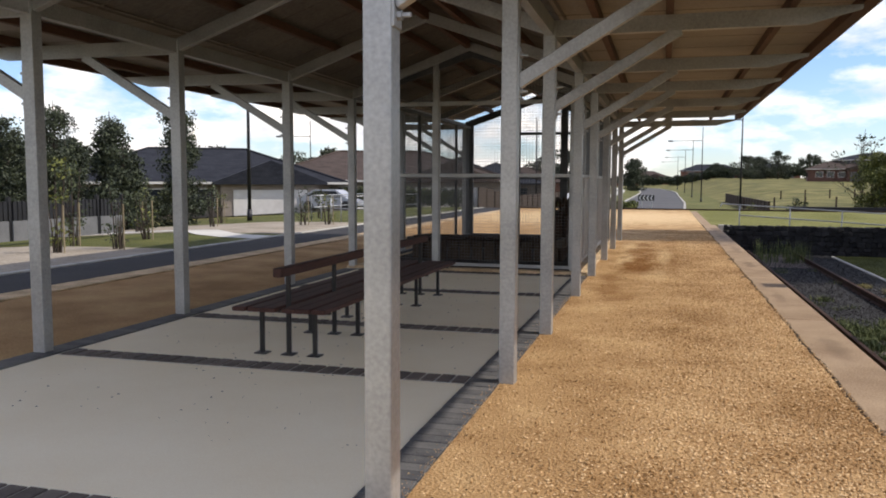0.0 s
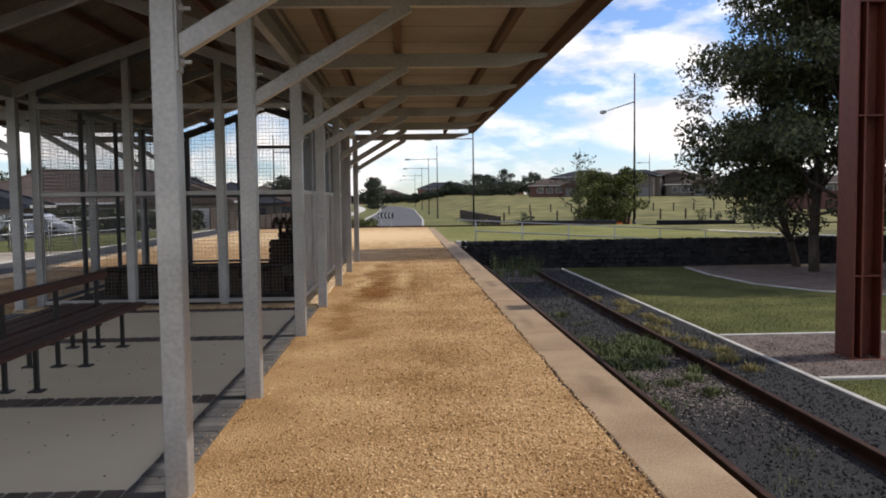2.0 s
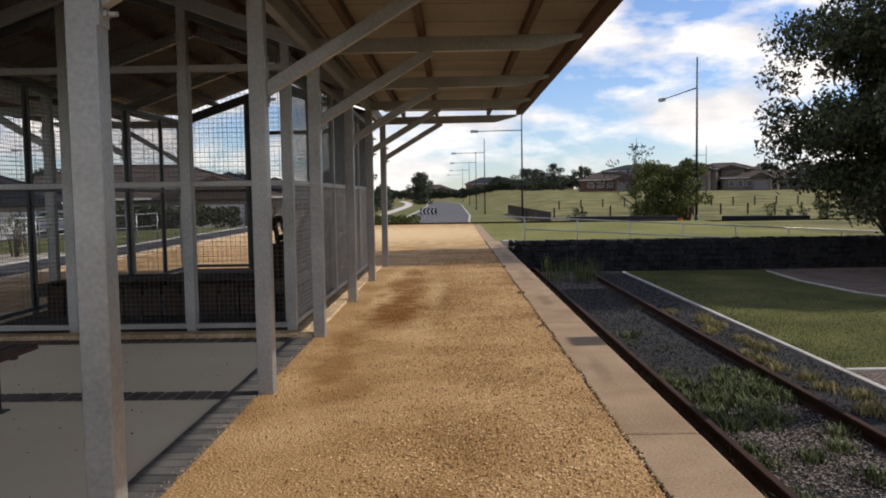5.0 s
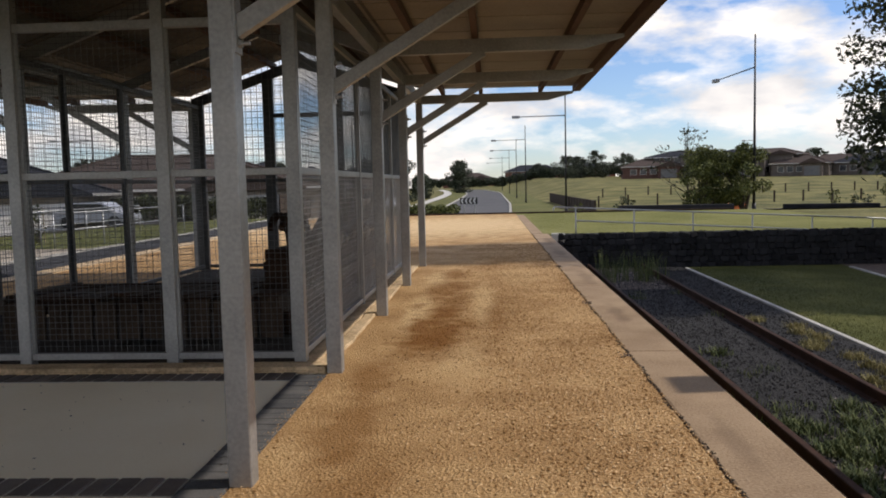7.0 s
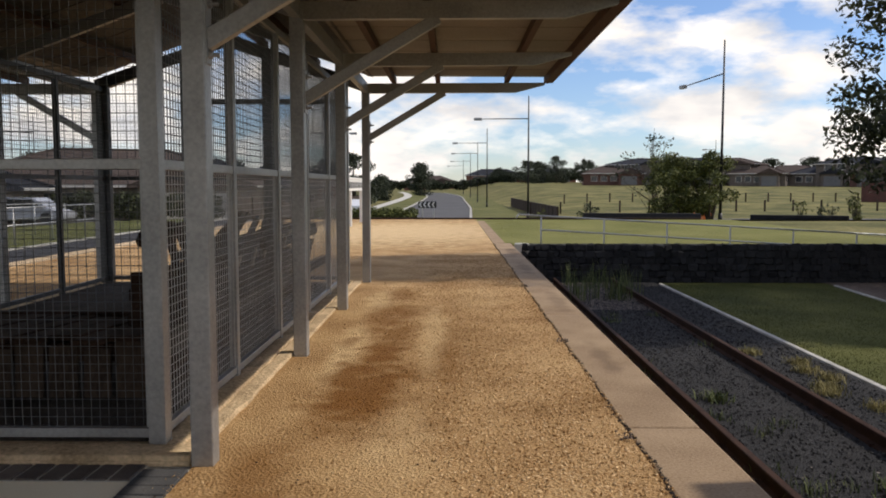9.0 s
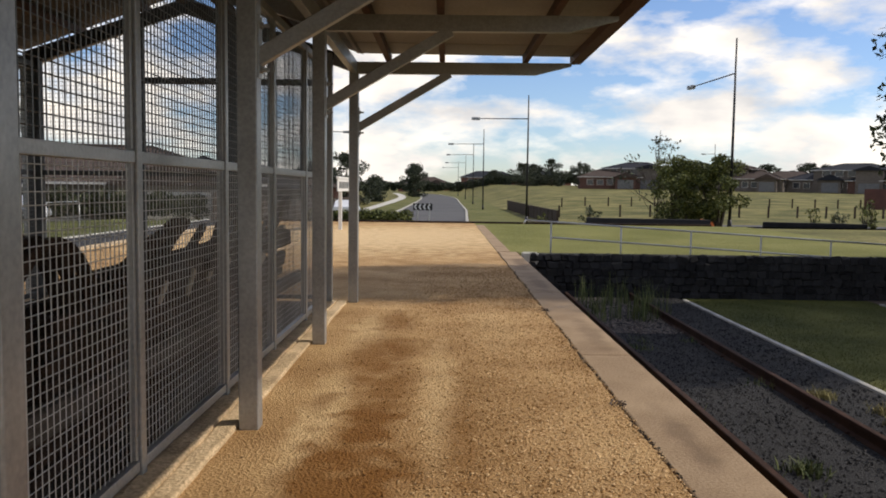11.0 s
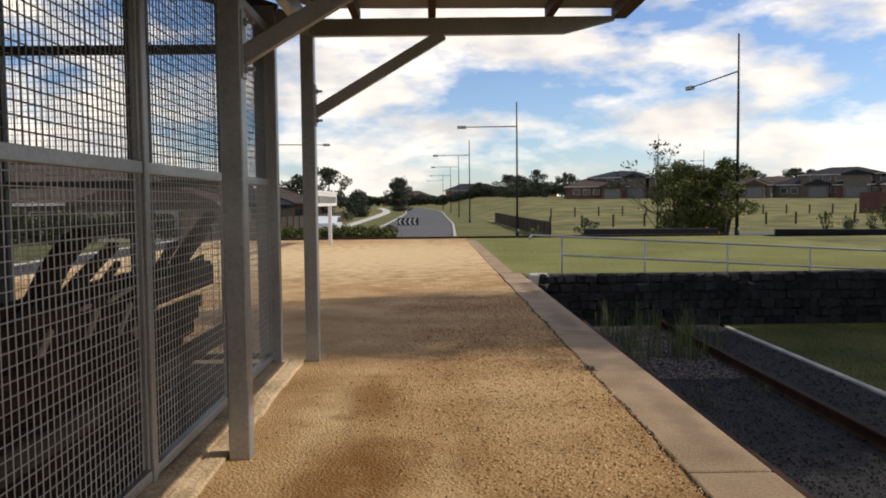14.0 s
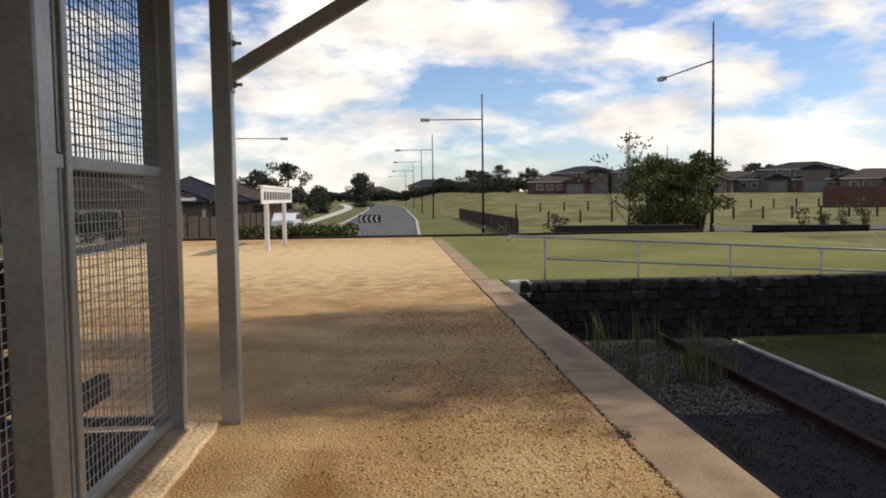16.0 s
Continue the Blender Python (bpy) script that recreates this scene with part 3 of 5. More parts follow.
def wire_panel(a, b, z0, z1, mat, top=None, r=0.0026):
    """Welded wire between two posts: uprights and cross wires with real thickness."""
    a, b = Vector(a), Vector(b)
    d = (b - a)
    length = d.length
    d.normalize()
    s = Vector((-d.y, d.x, 0))
    v, f = [], []

    def wire(p, q, across):
        u = (q - p).cross(across).normalized() * r
        w = across.normalized() * r
        o = len(v)
        for e in (p, q):
            v.extend(tuple(e + k) for k in (u, w, -u, -w))
        for i in range(4):
            j = (i + 1) % 4
            f.append((o + i, o + j, o + 4 + j, o + 4 + i))
    n = int(length / 0.05)
    for i in range(1, n):
        p = a + d * (length * i / n)
        h = z1 if top is None else top(p.x)
        wire(Vector((p.x, p.y, z0)), Vector((p.x, p.y, h)), s)
    hi = z1 if top is None else max(top(a.x), top(b.x), top((a.x + b.x) / 2))
    m = int((hi - z0) / 0.05)
    for j in range(1, m):
        z = z0 + (hi - z0) * j / m
        p, q = a.copy(), b.copy()
        if top is not None and (top(a.x) < z or top(b.x) < z):
            ts = [t / 40 for t in range(41) if top((a + (b - a) * (t / 40)).x) >= z]
            if len(ts) < 2:
                continue
            p, q = a + (b - a) * ts[0], a + (b - a) * ts[-1]
        wire(Vector((p.x, p.y, z)) + s * 0.004, Vector((q.x, q.y, z)) + s * 0.004, s)
    return raw_mesh("wire_mesh", v, f, mat)


def build_cage():
    cage = thing("wire_cage", "galvanised wire mesh cage with a gabled end", "cage")
    far_x = [CX[0], -1.45, -2.70, -3.99]
    spots = {(x, CY[0]) for x in CX} | {(x, CY[-1]) for x in far_x} | {(x, y) for x in (CX[0], CX[-1]) for y in CY}
    for x, y in sorted(spots):
        bm = bmesh.new()
        end = y in (CY[0], CY[-1])
        z1 = gable(x) if end else 2.99
        w = 0.05 if end and x in (CX[0], CX[-1]) or end else 0.032
        wx = 0.095 if y == CY[-1] else w
        box(bm, x - wx, x + wx, y - w, y + w, 0.0, z1, 0.005)
        # back and far posts get the steel with painted-in shade
        part("cage_post", bm, GALV if y == CY[0] or x > -0.4 else SHADED_STEEL, cage)
    def side(a, b, out, ends):
        d = (Vector(b) - Vector(a)).normalized()
        a2, b2 = Vector(a) + d * 0.045, Vector(b) - d * 0.045
        mat = GALV if out else SHADED_STEEL
        for z, h in ((0.085, 0.055), (1.62, 0.06)):
            bm = bmesh.new()
            beam(bm, (a2.x, a2.y, z), (b2.x, b2.y, z), 0.05, h, 0.004)
            part("cage_rail", bm, mat, cage)
        for p in (a2, b2):
            bm = bmesh.new()
            q = p + d * (0.012 if p is a2 else -0.012)
            beam(bm, (q.x, q.y, 0.12), (q.x, q.y, 1.60), 0.03, 0.03, 0, up=(d.x, d.y, 0))
            beam(bm, (q.x, q.y, 1.66), (q.x, q.y, 2.80), 0.03, 0.03, 0, up=(d.x, d.y, 0))
            part("panel_stile", bm, mat, cage)
        # end, back and upper side mesh: wire colour darkened as if backlit
        wm = SHADED_WIRE if ends or not out else WIRE
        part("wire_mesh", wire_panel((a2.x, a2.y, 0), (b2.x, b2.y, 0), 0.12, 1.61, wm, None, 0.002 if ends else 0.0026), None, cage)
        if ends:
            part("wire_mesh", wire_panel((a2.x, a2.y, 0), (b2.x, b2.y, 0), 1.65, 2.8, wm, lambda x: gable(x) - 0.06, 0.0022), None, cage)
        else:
            part("wire_mesh", wire_panel((a2.x, a2.y, 0), (b2.x, b2.y, 0), 1.65, 2.93, SHADED_WIRE, None, 0.0036), None, cage)
            bm = bmesh.new()
            beam(bm, (a2.x, a2.y, 2.96), (b2.x, b2.y, 2.96), 0.06, 0.07, 0.004)
            part("cage_rail", bm, mat, cage)
    for i in range(3):
        side((CX[i + 1], CY[0], 0), (CX[i], CY[0], 0), True, True)
        side((far_x[i + 1], CY[-1], 0), (far_x[i], CY[-1], 0), False, True)
    for i in range(5):
        side((CX[0], CY[i], 0), (CX[0], CY[i + 1], 0), True, False)
        side((CX[-1], CY[i], 0), (CX[-1], CY[i + 1], 0), False, False)
    # gable rails, and the far cross rail, have shade in their colour
    for y in (CY[0], CY[-1]):
        for x in (CX[0] + 0.1, CX[-1] - 0.1):
            bm = bmesh.new()
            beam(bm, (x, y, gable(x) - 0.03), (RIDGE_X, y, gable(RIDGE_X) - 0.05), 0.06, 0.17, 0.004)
            part("gable_rail", bm, SHADED_STEEL, cage)
    bm = bmesh.new()
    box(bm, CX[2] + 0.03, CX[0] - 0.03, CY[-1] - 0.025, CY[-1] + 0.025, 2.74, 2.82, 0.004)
    part("cage_rail", bm, SHADED_STEEL, cage)
    bm = bmesh.new()
    box(bm, CX[-1] + 0.03, CX[0] - 0.03, CY[0] - 0.03, CY[0] + 0.03, 2.81, 2.88, 0.004)
    part("cage_rail", bm, GALV, cage)


build_cage()

# ---- track, kerbs, wall ----
def rail_at(x):
    rail = thing("railway_rail", "rust-brown steel rail beside the platform", "rail", "rails of the track")
    for name, prof in (
        ("rail_foot", [(-0.07, 0), (0.07, 0), (0.07, 0.012), (0.012, 0.03), (-0.012, 0.03), (-0.07, 0.012)]),
        ("rail_web", [(-0.012, 0.03), (0.012, 0.03), (0.012, 0.10), (-0.012, 0.10)]),
        ("rail_head", [(-0.012, 0.10), (0.012, 0.10), (0.036, 0.115), (0.036, 0.138), (0.029, 0.145), (-0.029, 0.145), (-0.036, 0.138), (-0.036, 0.115)]),
    ):
        bm = bmesh.new()
        prism(bm, [(x + u, -0.905 + v) for u, v in prof], "y", -14, 26.0)
        part(name, bm, RUST, rail)
    for k in range(26):
        for s in (-1, 1):
            bm = bmesh.new()
            y = 1.0 + 0.9 * k
            box(bm, *sorted((x + s * 0.045, x + s * 0.085)), y - 0.018, y + 0.018, -0.902, -0.872, 0.005)
            part("rail_spike", bm, RUST, rail)


rail_at(3.86)
rail_at(5.28)
sleepers = thing("track_sleepers", "half-buried grey timber sleepers in the ballast", "sleepers", kind="structure")
bm = bmesh.new()
box(bm, 3.25, 5.9, -0.11, 0.11, -1.02, -0.893, 0.01)
sl = mesh_of("sleeper", bm, OLD_GREY)
for k in range(30):
    ob = new("sleeper", sl)
    ob.parent = sleepers
    ob.location = (random.uniform(-0.03, 0.03), -2.0 + 0.9 * k, random.uniform(-0.03, -0.008))
kerb = thing("kerb", "pale concrete garden kerb edging the lawn", "kerb", kind="structure")
for a, b in (((6.45, -14), (6.45, 9.3)), ((6.45, 9.3), (6.45, 12.6)), ((6.45, 12.6), (6.45, 25.9))):
    for k in range(max(1, round((b[1] - a[1]) / 3))):
        n = max(1, round((b[1] - a[1]) / 3))
        y0, y1 = a[1] + (b[1] - a[1]) * k / n, a[1] + (b[1] - a[1]) * (k + 1) / n
        bm = bmesh.new()
        box(bm, 6.405, 6.495, y0 + 0.004, y1 - 0.004, -1.02, -0.875, 0.012)
        part("kerb_block", bm, KERB, kerb)
for p, q in (((6.51, 12.58), (9.3, 12.58)), ((6.51, 9.28), (9.9, 9.28)), ((9.3, 12.58), (12.2, 10.9))):
    bm = bmesh.new()
    beam(bm, (*p, -0.945), (*q, -0.945), 0.10, 0.14, 0.012)
    part("kerb_block", bm, KERB, kerb)
curve = [(10.6, 25.6), (10.4, 23.0), (10.6, 20.4), (11.4, 18.5), (13.1, 17.2), (15.9, 16.3), (20.5, 16.1)]
for p, q in zip(curve, curve[1:]):
    bm = bmesh.new()
    beam(bm, (*p, -0.945), (*q, -0.945), 0.10, 0.13, 0.012)
    part("kerb_block", bm, KERB, kerb)
v = [(6.51, 9.3, -0.902), (9.9, 9.3, -0.902), (12.2, 10.9, -0.902), (9.3, 12.56, -0.902), (6.51, 12.56, -0.902)]
tagged(new("mulch_bed", raw_mesh("mulch_bed", v, [(0, 1, 2, 3, 4)], MULCH)), "grey-brown bark mulch round the steel column", "mulch", kind="structure")
v = [(x, y, -0.902) for x, y in curve] + [(30, 16.1, -0.902), (30, 26.3, -0.902), (10.6, 26.3, -0.902)]
tagged(new("mulch_bed", raw_mesh("mulch_bed", v, [tuple(range(len(v)))], MULCH)), "grey-brown bark mulch under the trees", "mulch", kind="structure")


def rough_stone(seed):
    rng = np.random.default_rng(seed)
    bm = bmesh.new()
    bmesh.ops.create_cube(bm, size=1.0)
    bmesh.ops.bevel(bm, geom=list(bm.edges), offset=0.16, segments=1, affect="EDGES")
    for w in bm.verts:
        w.co += Vector(rng.uniform(-0.09, 0.09, 3))
    return bm


wall = thing("gabion_wall", "dark basalt stone gabion retaining wall", "retaining wall", kind="structure")
bm = bmesh.new()
box(bm, 2.99, 28.0, 26.42, 27.0, -1.02, 0.02)
part("wall_core", bm, BASALT, wall)
bm = bmesh.new()
box(bm, 2.93, 3.28, 26.3, 26.7, -0.2, 0.06, 0.015)
part("end_block", bm, KERB, wall, "pale concrete end block")
stones = [mesh_of("stone", rough_stone(k), BASALT) for k in range(7)]
far_v, far_f = [], []
for row in range(6):
    x = 3.0 + random.uniform(0, 0.08)
    while x < 27.8:
        w = random.uniform(0.13, 0.26)
        h = random.uniform(0.15, 0.19)
        m = pose(x + w / 2, 26.39 + random.uniform(-0.02, 0.03), -0.93 + 0.165 * row + 0.07, random.uniform(-7, 7), random.uniform(-8, 8), random.uniform(-7, 7)) @ Matrix.Diagonal((w * 1.16, 0.22, h * 1.06, 1))
        me = random.choice(stones)
        if x < 11.3:
            ob = new("stone", me)
            ob.parent = wall
            ob.matrix_local = m
        else:
            o = len(far_v)
            far_v += [tuple(m @ q.co) for q in me.vertices]
            far_f += [tuple(o + i for i in p.vertices) for p in me.polygons]
        x += w + 0.006
tagged(part("stones", raw_mesh("stones", far_v, far_f, BASALT), None, wall), kind="stuff")

rail_fence = thing("handrail", "low galvanised pipe handrail sloping along the wall", "handrail")
def rail_z(x):
    return 0.73 - 0.055 * (x - 3.66)
for k in range(9):
    x = 3.66 + 1.64 * k
    bm = bmesh.new()
    rod(bm, (x, 27.2, -0.5), (x, 27.2, rail_z(x)), 0.021)
    part("rail_post", bm, GALV, rail_fence, smooth=True)
for dz in (0.0, -0.40):
    bm = bmesh.new()
    rod(bm, (3.06 if dz == 0 else 3.66, 27.2, rail_z(3) + dz), (16.6, 27.2, rail_z(16.6) + dz), 0.021)
    if dz == 0:
        rod(bm, (3.06, 27.2, rail_z(3)), (3.01, 27.2, rail_z(3) - 0.1), 0.022)
    part("rail_pipe", bm, GALV, rail_fence, smooth=True)

# rust-red steel column
col = thing("steel_column", "tall rust-red steel H-section column in the mulch", "column")
cx, cy = 7.82, 10.66
for name, b in (("flange", (cx - 0.215, cx - 0.19, cy - 0.235, cy + 0.235)), ("flange", (cx + 0.19, cx + 0.215, cy - 0.235, cy + 0.235)), ("web", (cx - 0.19, cx + 0.19, cy - 0.015, cy + 0.015)), ("stiffener", (cx - 0.09, cx - 0.06, cy - 0.22, cy - 0.015)), ("base_plate", None)):
    bm = bmesh.new()
    if b:
        box(bm, *b, -0.89, 5.0, 0.004)
    else:
        box(bm, cx - 0.30, cx + 0.30, cy - 0.32, cy + 0.32, -0.94, -0.89, 0.005)
    part(name, bm, OXIDE, col)
for z in (0.3, 2.6, 4.2):
    bm = bmesh.new()
    box(bm, cx - 0.19, cx + 0.19, cy - 0.225, cy - 0.015, z, z + 0.02)
    part("cleat", bm, OXIDE, col)


# ---- bench ----
def build_bench():
    b = thing("double_sided_bench", "long dark timber bench with legs bolted to the floor", "bench")
    y0, y1, xc = 3.58, 7.95, -2.05
    for k in range(6):
        x = xc - 0.375 + 0.15 * k
        if k in (2, 3):
            x += 0.02 if k == 3 else -0.02
        bm = bmesh.new()
        box(bm, x - 0.064, x + 0.064, y0, y1, 0.39, 0.43, 0.008)
        part("seat_slat", bm, BENCH_WOOD, b)
    bm = bmesh.new()
    box(bm, xc - 0.042, xc + 0.042, y0 + 0.0, y1 - 0.0, 0.695, 0.775, 0.012)
    part("backrest", bm, BENCH_WOOD, b)
    for y in (3.79, 4.80, 5.76, 6.75, 7.72):
        for x, h in ((xc - 0.26, 0.39), (xc, 0.70), (xc + 0.25, 0.39)):
            bm = bmesh.new()
            box(bm, x - 0.018, x + 0.018, y - 0.018, y + 0.018, 0.0, h, 0.003)
            box(bm, x - 0.055, x + 0.055, y - 0.055, y + 0.055, -0.012, -0.002)
            part("leg", bm, BENCH_STEEL, b)
        bm = bmesh.new()
        box(bm, xc - 0.40, xc + 0.40, y - 0.02, y + 0.02, 0.36, 0.39)
        part("seat_bearer", bm, BENCH_STEEL, b)


build_bench()


# ---- derelict wagon in the cage ----
def build_wagon():
    w = thing("derelict_wagon", "charred derelict timber wagon with splayed raking ribs", "wagon")
    w.scale = (1.05, 1.075, 1.04)
    rw = random.Random(12)
    # low bed on stumps
    for x in (-0.62, -3.25):
        bm = bmesh.new()
        beam(bm, (x, 10.70, 0.40), (x, 12.1, 0.38), 0.12, 0.15, 0.015)
        part("side_beam", bm, OLD_GREY, w)
    for k, y in enumerate((10.8, 11.4, 12.0)):
        bm = bmesh.new()
        beam(bm, (-0.68, y, 0.38), (-3.2, y, 0.38), 0.12, 0.12, 0.012)
        part("cross_beam", bm, OLD_WOOD, w)
    for k in range(13):
        x = -0.78 - 0.195 * k
        bm = bmesh.new()
        beam(bm, (x, 10.66 + rw.uniform(-0.08, 0.12), 0.475 + rw.uniform(-0.01, 0.012)), (x + rw.uniform(-0.03, 0.03), 12.15 - rw.uniform(0, 0.3), 0.40), 0.175, 0.035, 0.005)
        part("deck_plank", bm, OLD_WOOD, w)
    for y in (10.95, 11.9):
        for x in (-0.8, -3.1):
            bm = bmesh.new()
            box(bm, x - 0.09, x + 0.09, y - 0.09, y + 0.09, 0.09, 0.36, 0.02)
            part("stump", bm, OLD_WOOD, w)
    for k in range(12):
        x = -0.74 - 0.215 * k
        bm = bmesh.new()
        beam(bm, (x, 10.70, 0.10), (x, 10.72, 0.44 + rw.uniform(-0.04, 0.04)), 0.18 + rw.uniform(-0.03, 0.02), 0.03)
        part("end_board", bm, OLD_BROWN, w)
    for k in range(18):
        y = 10.85 + 0.25 * k
        bm = bmesh.new()
        beam(bm, (-0.66, y, 0.10), (-0.68, y + rw.uniform(-0.05, 0.05), 0.37 + rw.uniform(-0.03, 0.03)), 0.17, 0.03)
        part("skirt_board", bm, OLD_WOOD, w)
    # narrow charred hull along the near side, raking at its far end
    for x in (-0.60, -0.92):
        for k in range(9):
            z = 0.15 + 0.09 * k
            y0 = 11.0 + 0.04 * k + rw.uniform(-0.05, 0.08) + (0.75 if k > 7 else 0)
            y1 = 15.35 + 1.6 * (z - 0.15) + rw.uniform(-0.1, 0.1)
            bm = bmesh.new()
            beam(bm, (x, y0, z + rw.uniform(-0.01, 0.01)), (x + rw.uniform(-0.02, 0.02), y1, z + 0.03 + rw.uniform(-0.015, 0.03)), 0.05, 0.074)
            part("hull_plank", bm, OLD_WOOD, w)
    for y in (11.15, 12.4, 13.6, 14.8):
        bm = bmesh.new()
        beam(bm, (-0.63, y, 0.5), (-0.9, y, 0.5), 0.07, 0.7)
        part("bulkhead", bm, OLD_WOOD, w)
    # short broken ribs along the top of the hull
    for k in range(16):
        x = -0.56 - 0.035 * (k % 9) + rw.uniform(-0.03, 0.03)
        y = 11.9 + 3.4 * ((k * 7) % 16) / 16
        reach, rise = rw.uniform(0.35, 0.7), rw.uniform(0.05, 0.13)
        pts = [Vector((x + 0.05 * math.sin(3 * t + k), y + reach * t, 0.86 + rise * t ** 0.9)) for t in np.linspace(0, 1, 6)]
        bm = bmesh.new()
        sweep(bm, pts, [(0.066 - 0.006 * i, 0.085 - 0.010 * i) for i in range(6)])
        part("raking_rib", bm, OLD_WOOD, w)
    # long raking ribs standing clear of it
    for k, (y0, z0, y1, z1, wd, bow) in enumerate(((12.2, 0.84, 12.95, 1.10, 0.07, 0.04), (12.5, 0.86, 13.3, 1.18, 0.06, 0.03), (12.95, 0.86, 13.6, 1.16, 0.060, 0.05), (13.3, 0.88, 13.8, 1.12, 0.045, 0.0), (14.16, 0.86, 14.70, 1.23, 0.085, 0.06), (14.55, 0.92, 15.17, 1.15, 0.050, 0.01), (14.78, 0.93, 15.07, 1.06, 0.030, 0.0), (15.62, 0.90, 16.05, 1.11, 0.030, 0.0), (15.72, 0.88, 16.27, 1.11, 0.034, 0.0), (15.85, 0.86, 16.90, 1.29, 0.075, 0.02), (16.0, 0.86, 16.85, 1.16, 0.045, 0.01))):
        x = -0.70 - 0.03 * (k % 3)
        pts = [Vector((x, y0 + (y1 - y0) * t, z0 + (z1 - z0) * t + bow * math.sin(math.pi * t))) for t in np.linspace(0, 1, 7)]
        bm = bmesh.new()
        sweep(bm, pts, [(wd, wd * (1.25 - 0.07 * i)) for i in range(7)])
        part("raking_rib", bm, OLD_WOOD, w, "long dark raking rib")
    # split ends of the broken boards, sunlight painted in as a pale colour
    for y0, z0, y1, z1, wd in ((12.5, 0.72, 12.6, 0.84, 0.03), (13.0, 0.70, 13.12, 0.86, 0.04), (13.45, 0.74, 13.56, 0.86, 0.03), (13.9, 0.76, 13.98, 0.86, 0.03), (14.35, 0.76, 14.43, 0.88, 0.03), (14.72, 0.72, 14.85, 0.86, 0.025), (14.92, 0.68, 15.13, 0.79, 0.07), (14.6, 0.90, 14.86, 0.94, 0.02), (14.3, 0.90, 14.36, 0.915, 0.02)):
        bm = bmesh.new()
        beam(bm, (-0.565, y0, z0), (-0.55, y1, z1), 0.022, wd, 0.006)
        part("split_board", bm, OLD_SUNLIT, w, "split board end coloured pale as if sunlit")
    for k in range(3):
        pts = [Vector((-0.62 - 0.12 * k, 11.35 + 0.42 * math.cos(a) + 0.06 * k, 0.70 + 0.46 * math.sin(a))) for a in np.linspace(0.1, 2.3, 9)]
        bm = bmesh.new()
        sweep(bm, pts, [(0.045, 0.06)] * 9)
        part("curved_iron", bm, OLD_WOOD, w)
    bm = bmesh.new()
    beam(bm, (-0.54, 10.75, 0.43), (-0.55, 16.9, 0.40), 0.07, 0.12, 0.012)
    part("sill_beam", bm, OLD_GREY, w)
    # fan of split boards at the far end
    for k, (dy, dz) in enumerate(((1.30, 0.05), (1.52, 0.10), (1.46, 0.15), (0.9, 0.16), (1.2, 0.02))):
        bm = bmesh.new()
        a = Vector((-0.60 - 0.05 * k, 15.2, 0.80))
        b = a + Vector((0.02 * k - 0.04, dy, dz))
        beam(bm, a, b, 0.04, 0.095 if k in (1, 2) else 0.055, 0.008)
        part("raking_board", bm, OLD_WOOD, w)


build_wagon()

# ---- plants ----
def limb(bm, pts, r0, r1, sides=7):
    n = len(pts)
    for i in range(n - 1):
        a, b = r0 + (r1 - r0) * i / (n - 1), r0 + (r1 - r0) * (i + 1) / (n - 1)
        rod(bm, pts[i], Vector(pts[i + 1]) + (Vector(pts[i + 1]) - Vector(pts[i])) * 0.04, a, b, sides)


def tree(x, y, z, tall, spread, low, trunk, clumps, leaf, leaf_mat, label, seed, bend=(0, 0), per=60, name="tree", category="tree", droop=0.3, narrow=1.0, clump=(0.5, 1.1), skirt=False):
    rng = np.random.default_rng(seed)
    t = thing(name, label, category)
    t.location = (x, y, z)
    path = [Vector((bend[0] * math.sin(u * 2.2) + rng.uniform(-0.05, 0.05) * tall * 0.1, bend[1] * math.sin(u * 2.2), -0.15 + (tall * 0.9 + 0.15) * u)) for u in np.linspace(0, 1, 9)]
    bm = bmesh.new()
    limb(bm, path, trunk, trunk * 0.18, 9)
    part("trunk", bm, BARK, t, smooth=True)
    cs, rs = [], []
    for k in range(clumps):
        u = rng.uniform(low, 1.0)
        core = path[min(8, int(u * 8))]
        env = spread * (math.sin(math.pi * min(1, (u - low) / (1 - low) * 0.86 + 0.14)) ** 0.7) * narrow
        if skirt:
            v = (u - low) / (1 - low)
            env = spread * (1 - 0.62 * v) * min(1.0, 0.62 + 3.2 * v) * rng.uniform(0.82, 1.12)
        a, d = rng.uniform(0, 2 * math.pi), rng.uniform(0.12, 1.0) ** (0.6 if skirt else 1.0)
        c = core + Vector((math.cos(a) * env * d, math.sin(a) * env * d, rng.uniform(-0.3, 0.3)))
        cs.append(tuple(c))
        rs.append(rng.uniform(*clump))
    for k in range(0, clumps, max(1, clumps // (34 if y < 60 else 8))):
        bm = bmesh.new()
        c = Vector(cs[k])
        b = path[max(1, min(7, int(8 * c.z / tall * 0.75)))]
        mid = (b + c) / 2 + Vector((0, 0, -0.05 * tall * 0.3))
        limb(bm, [b, mid, c], trunk * 0.28, trunk * 0.06, 5)
        part("limb", bm, BARK, t, smooth=True)
    vs, fs = leaf_cloud(cs, rs, per, leaf, seed, droop)
    part("crown", raw_mesh("crown", vs, fs, leaf_mat), None, t)
    return t


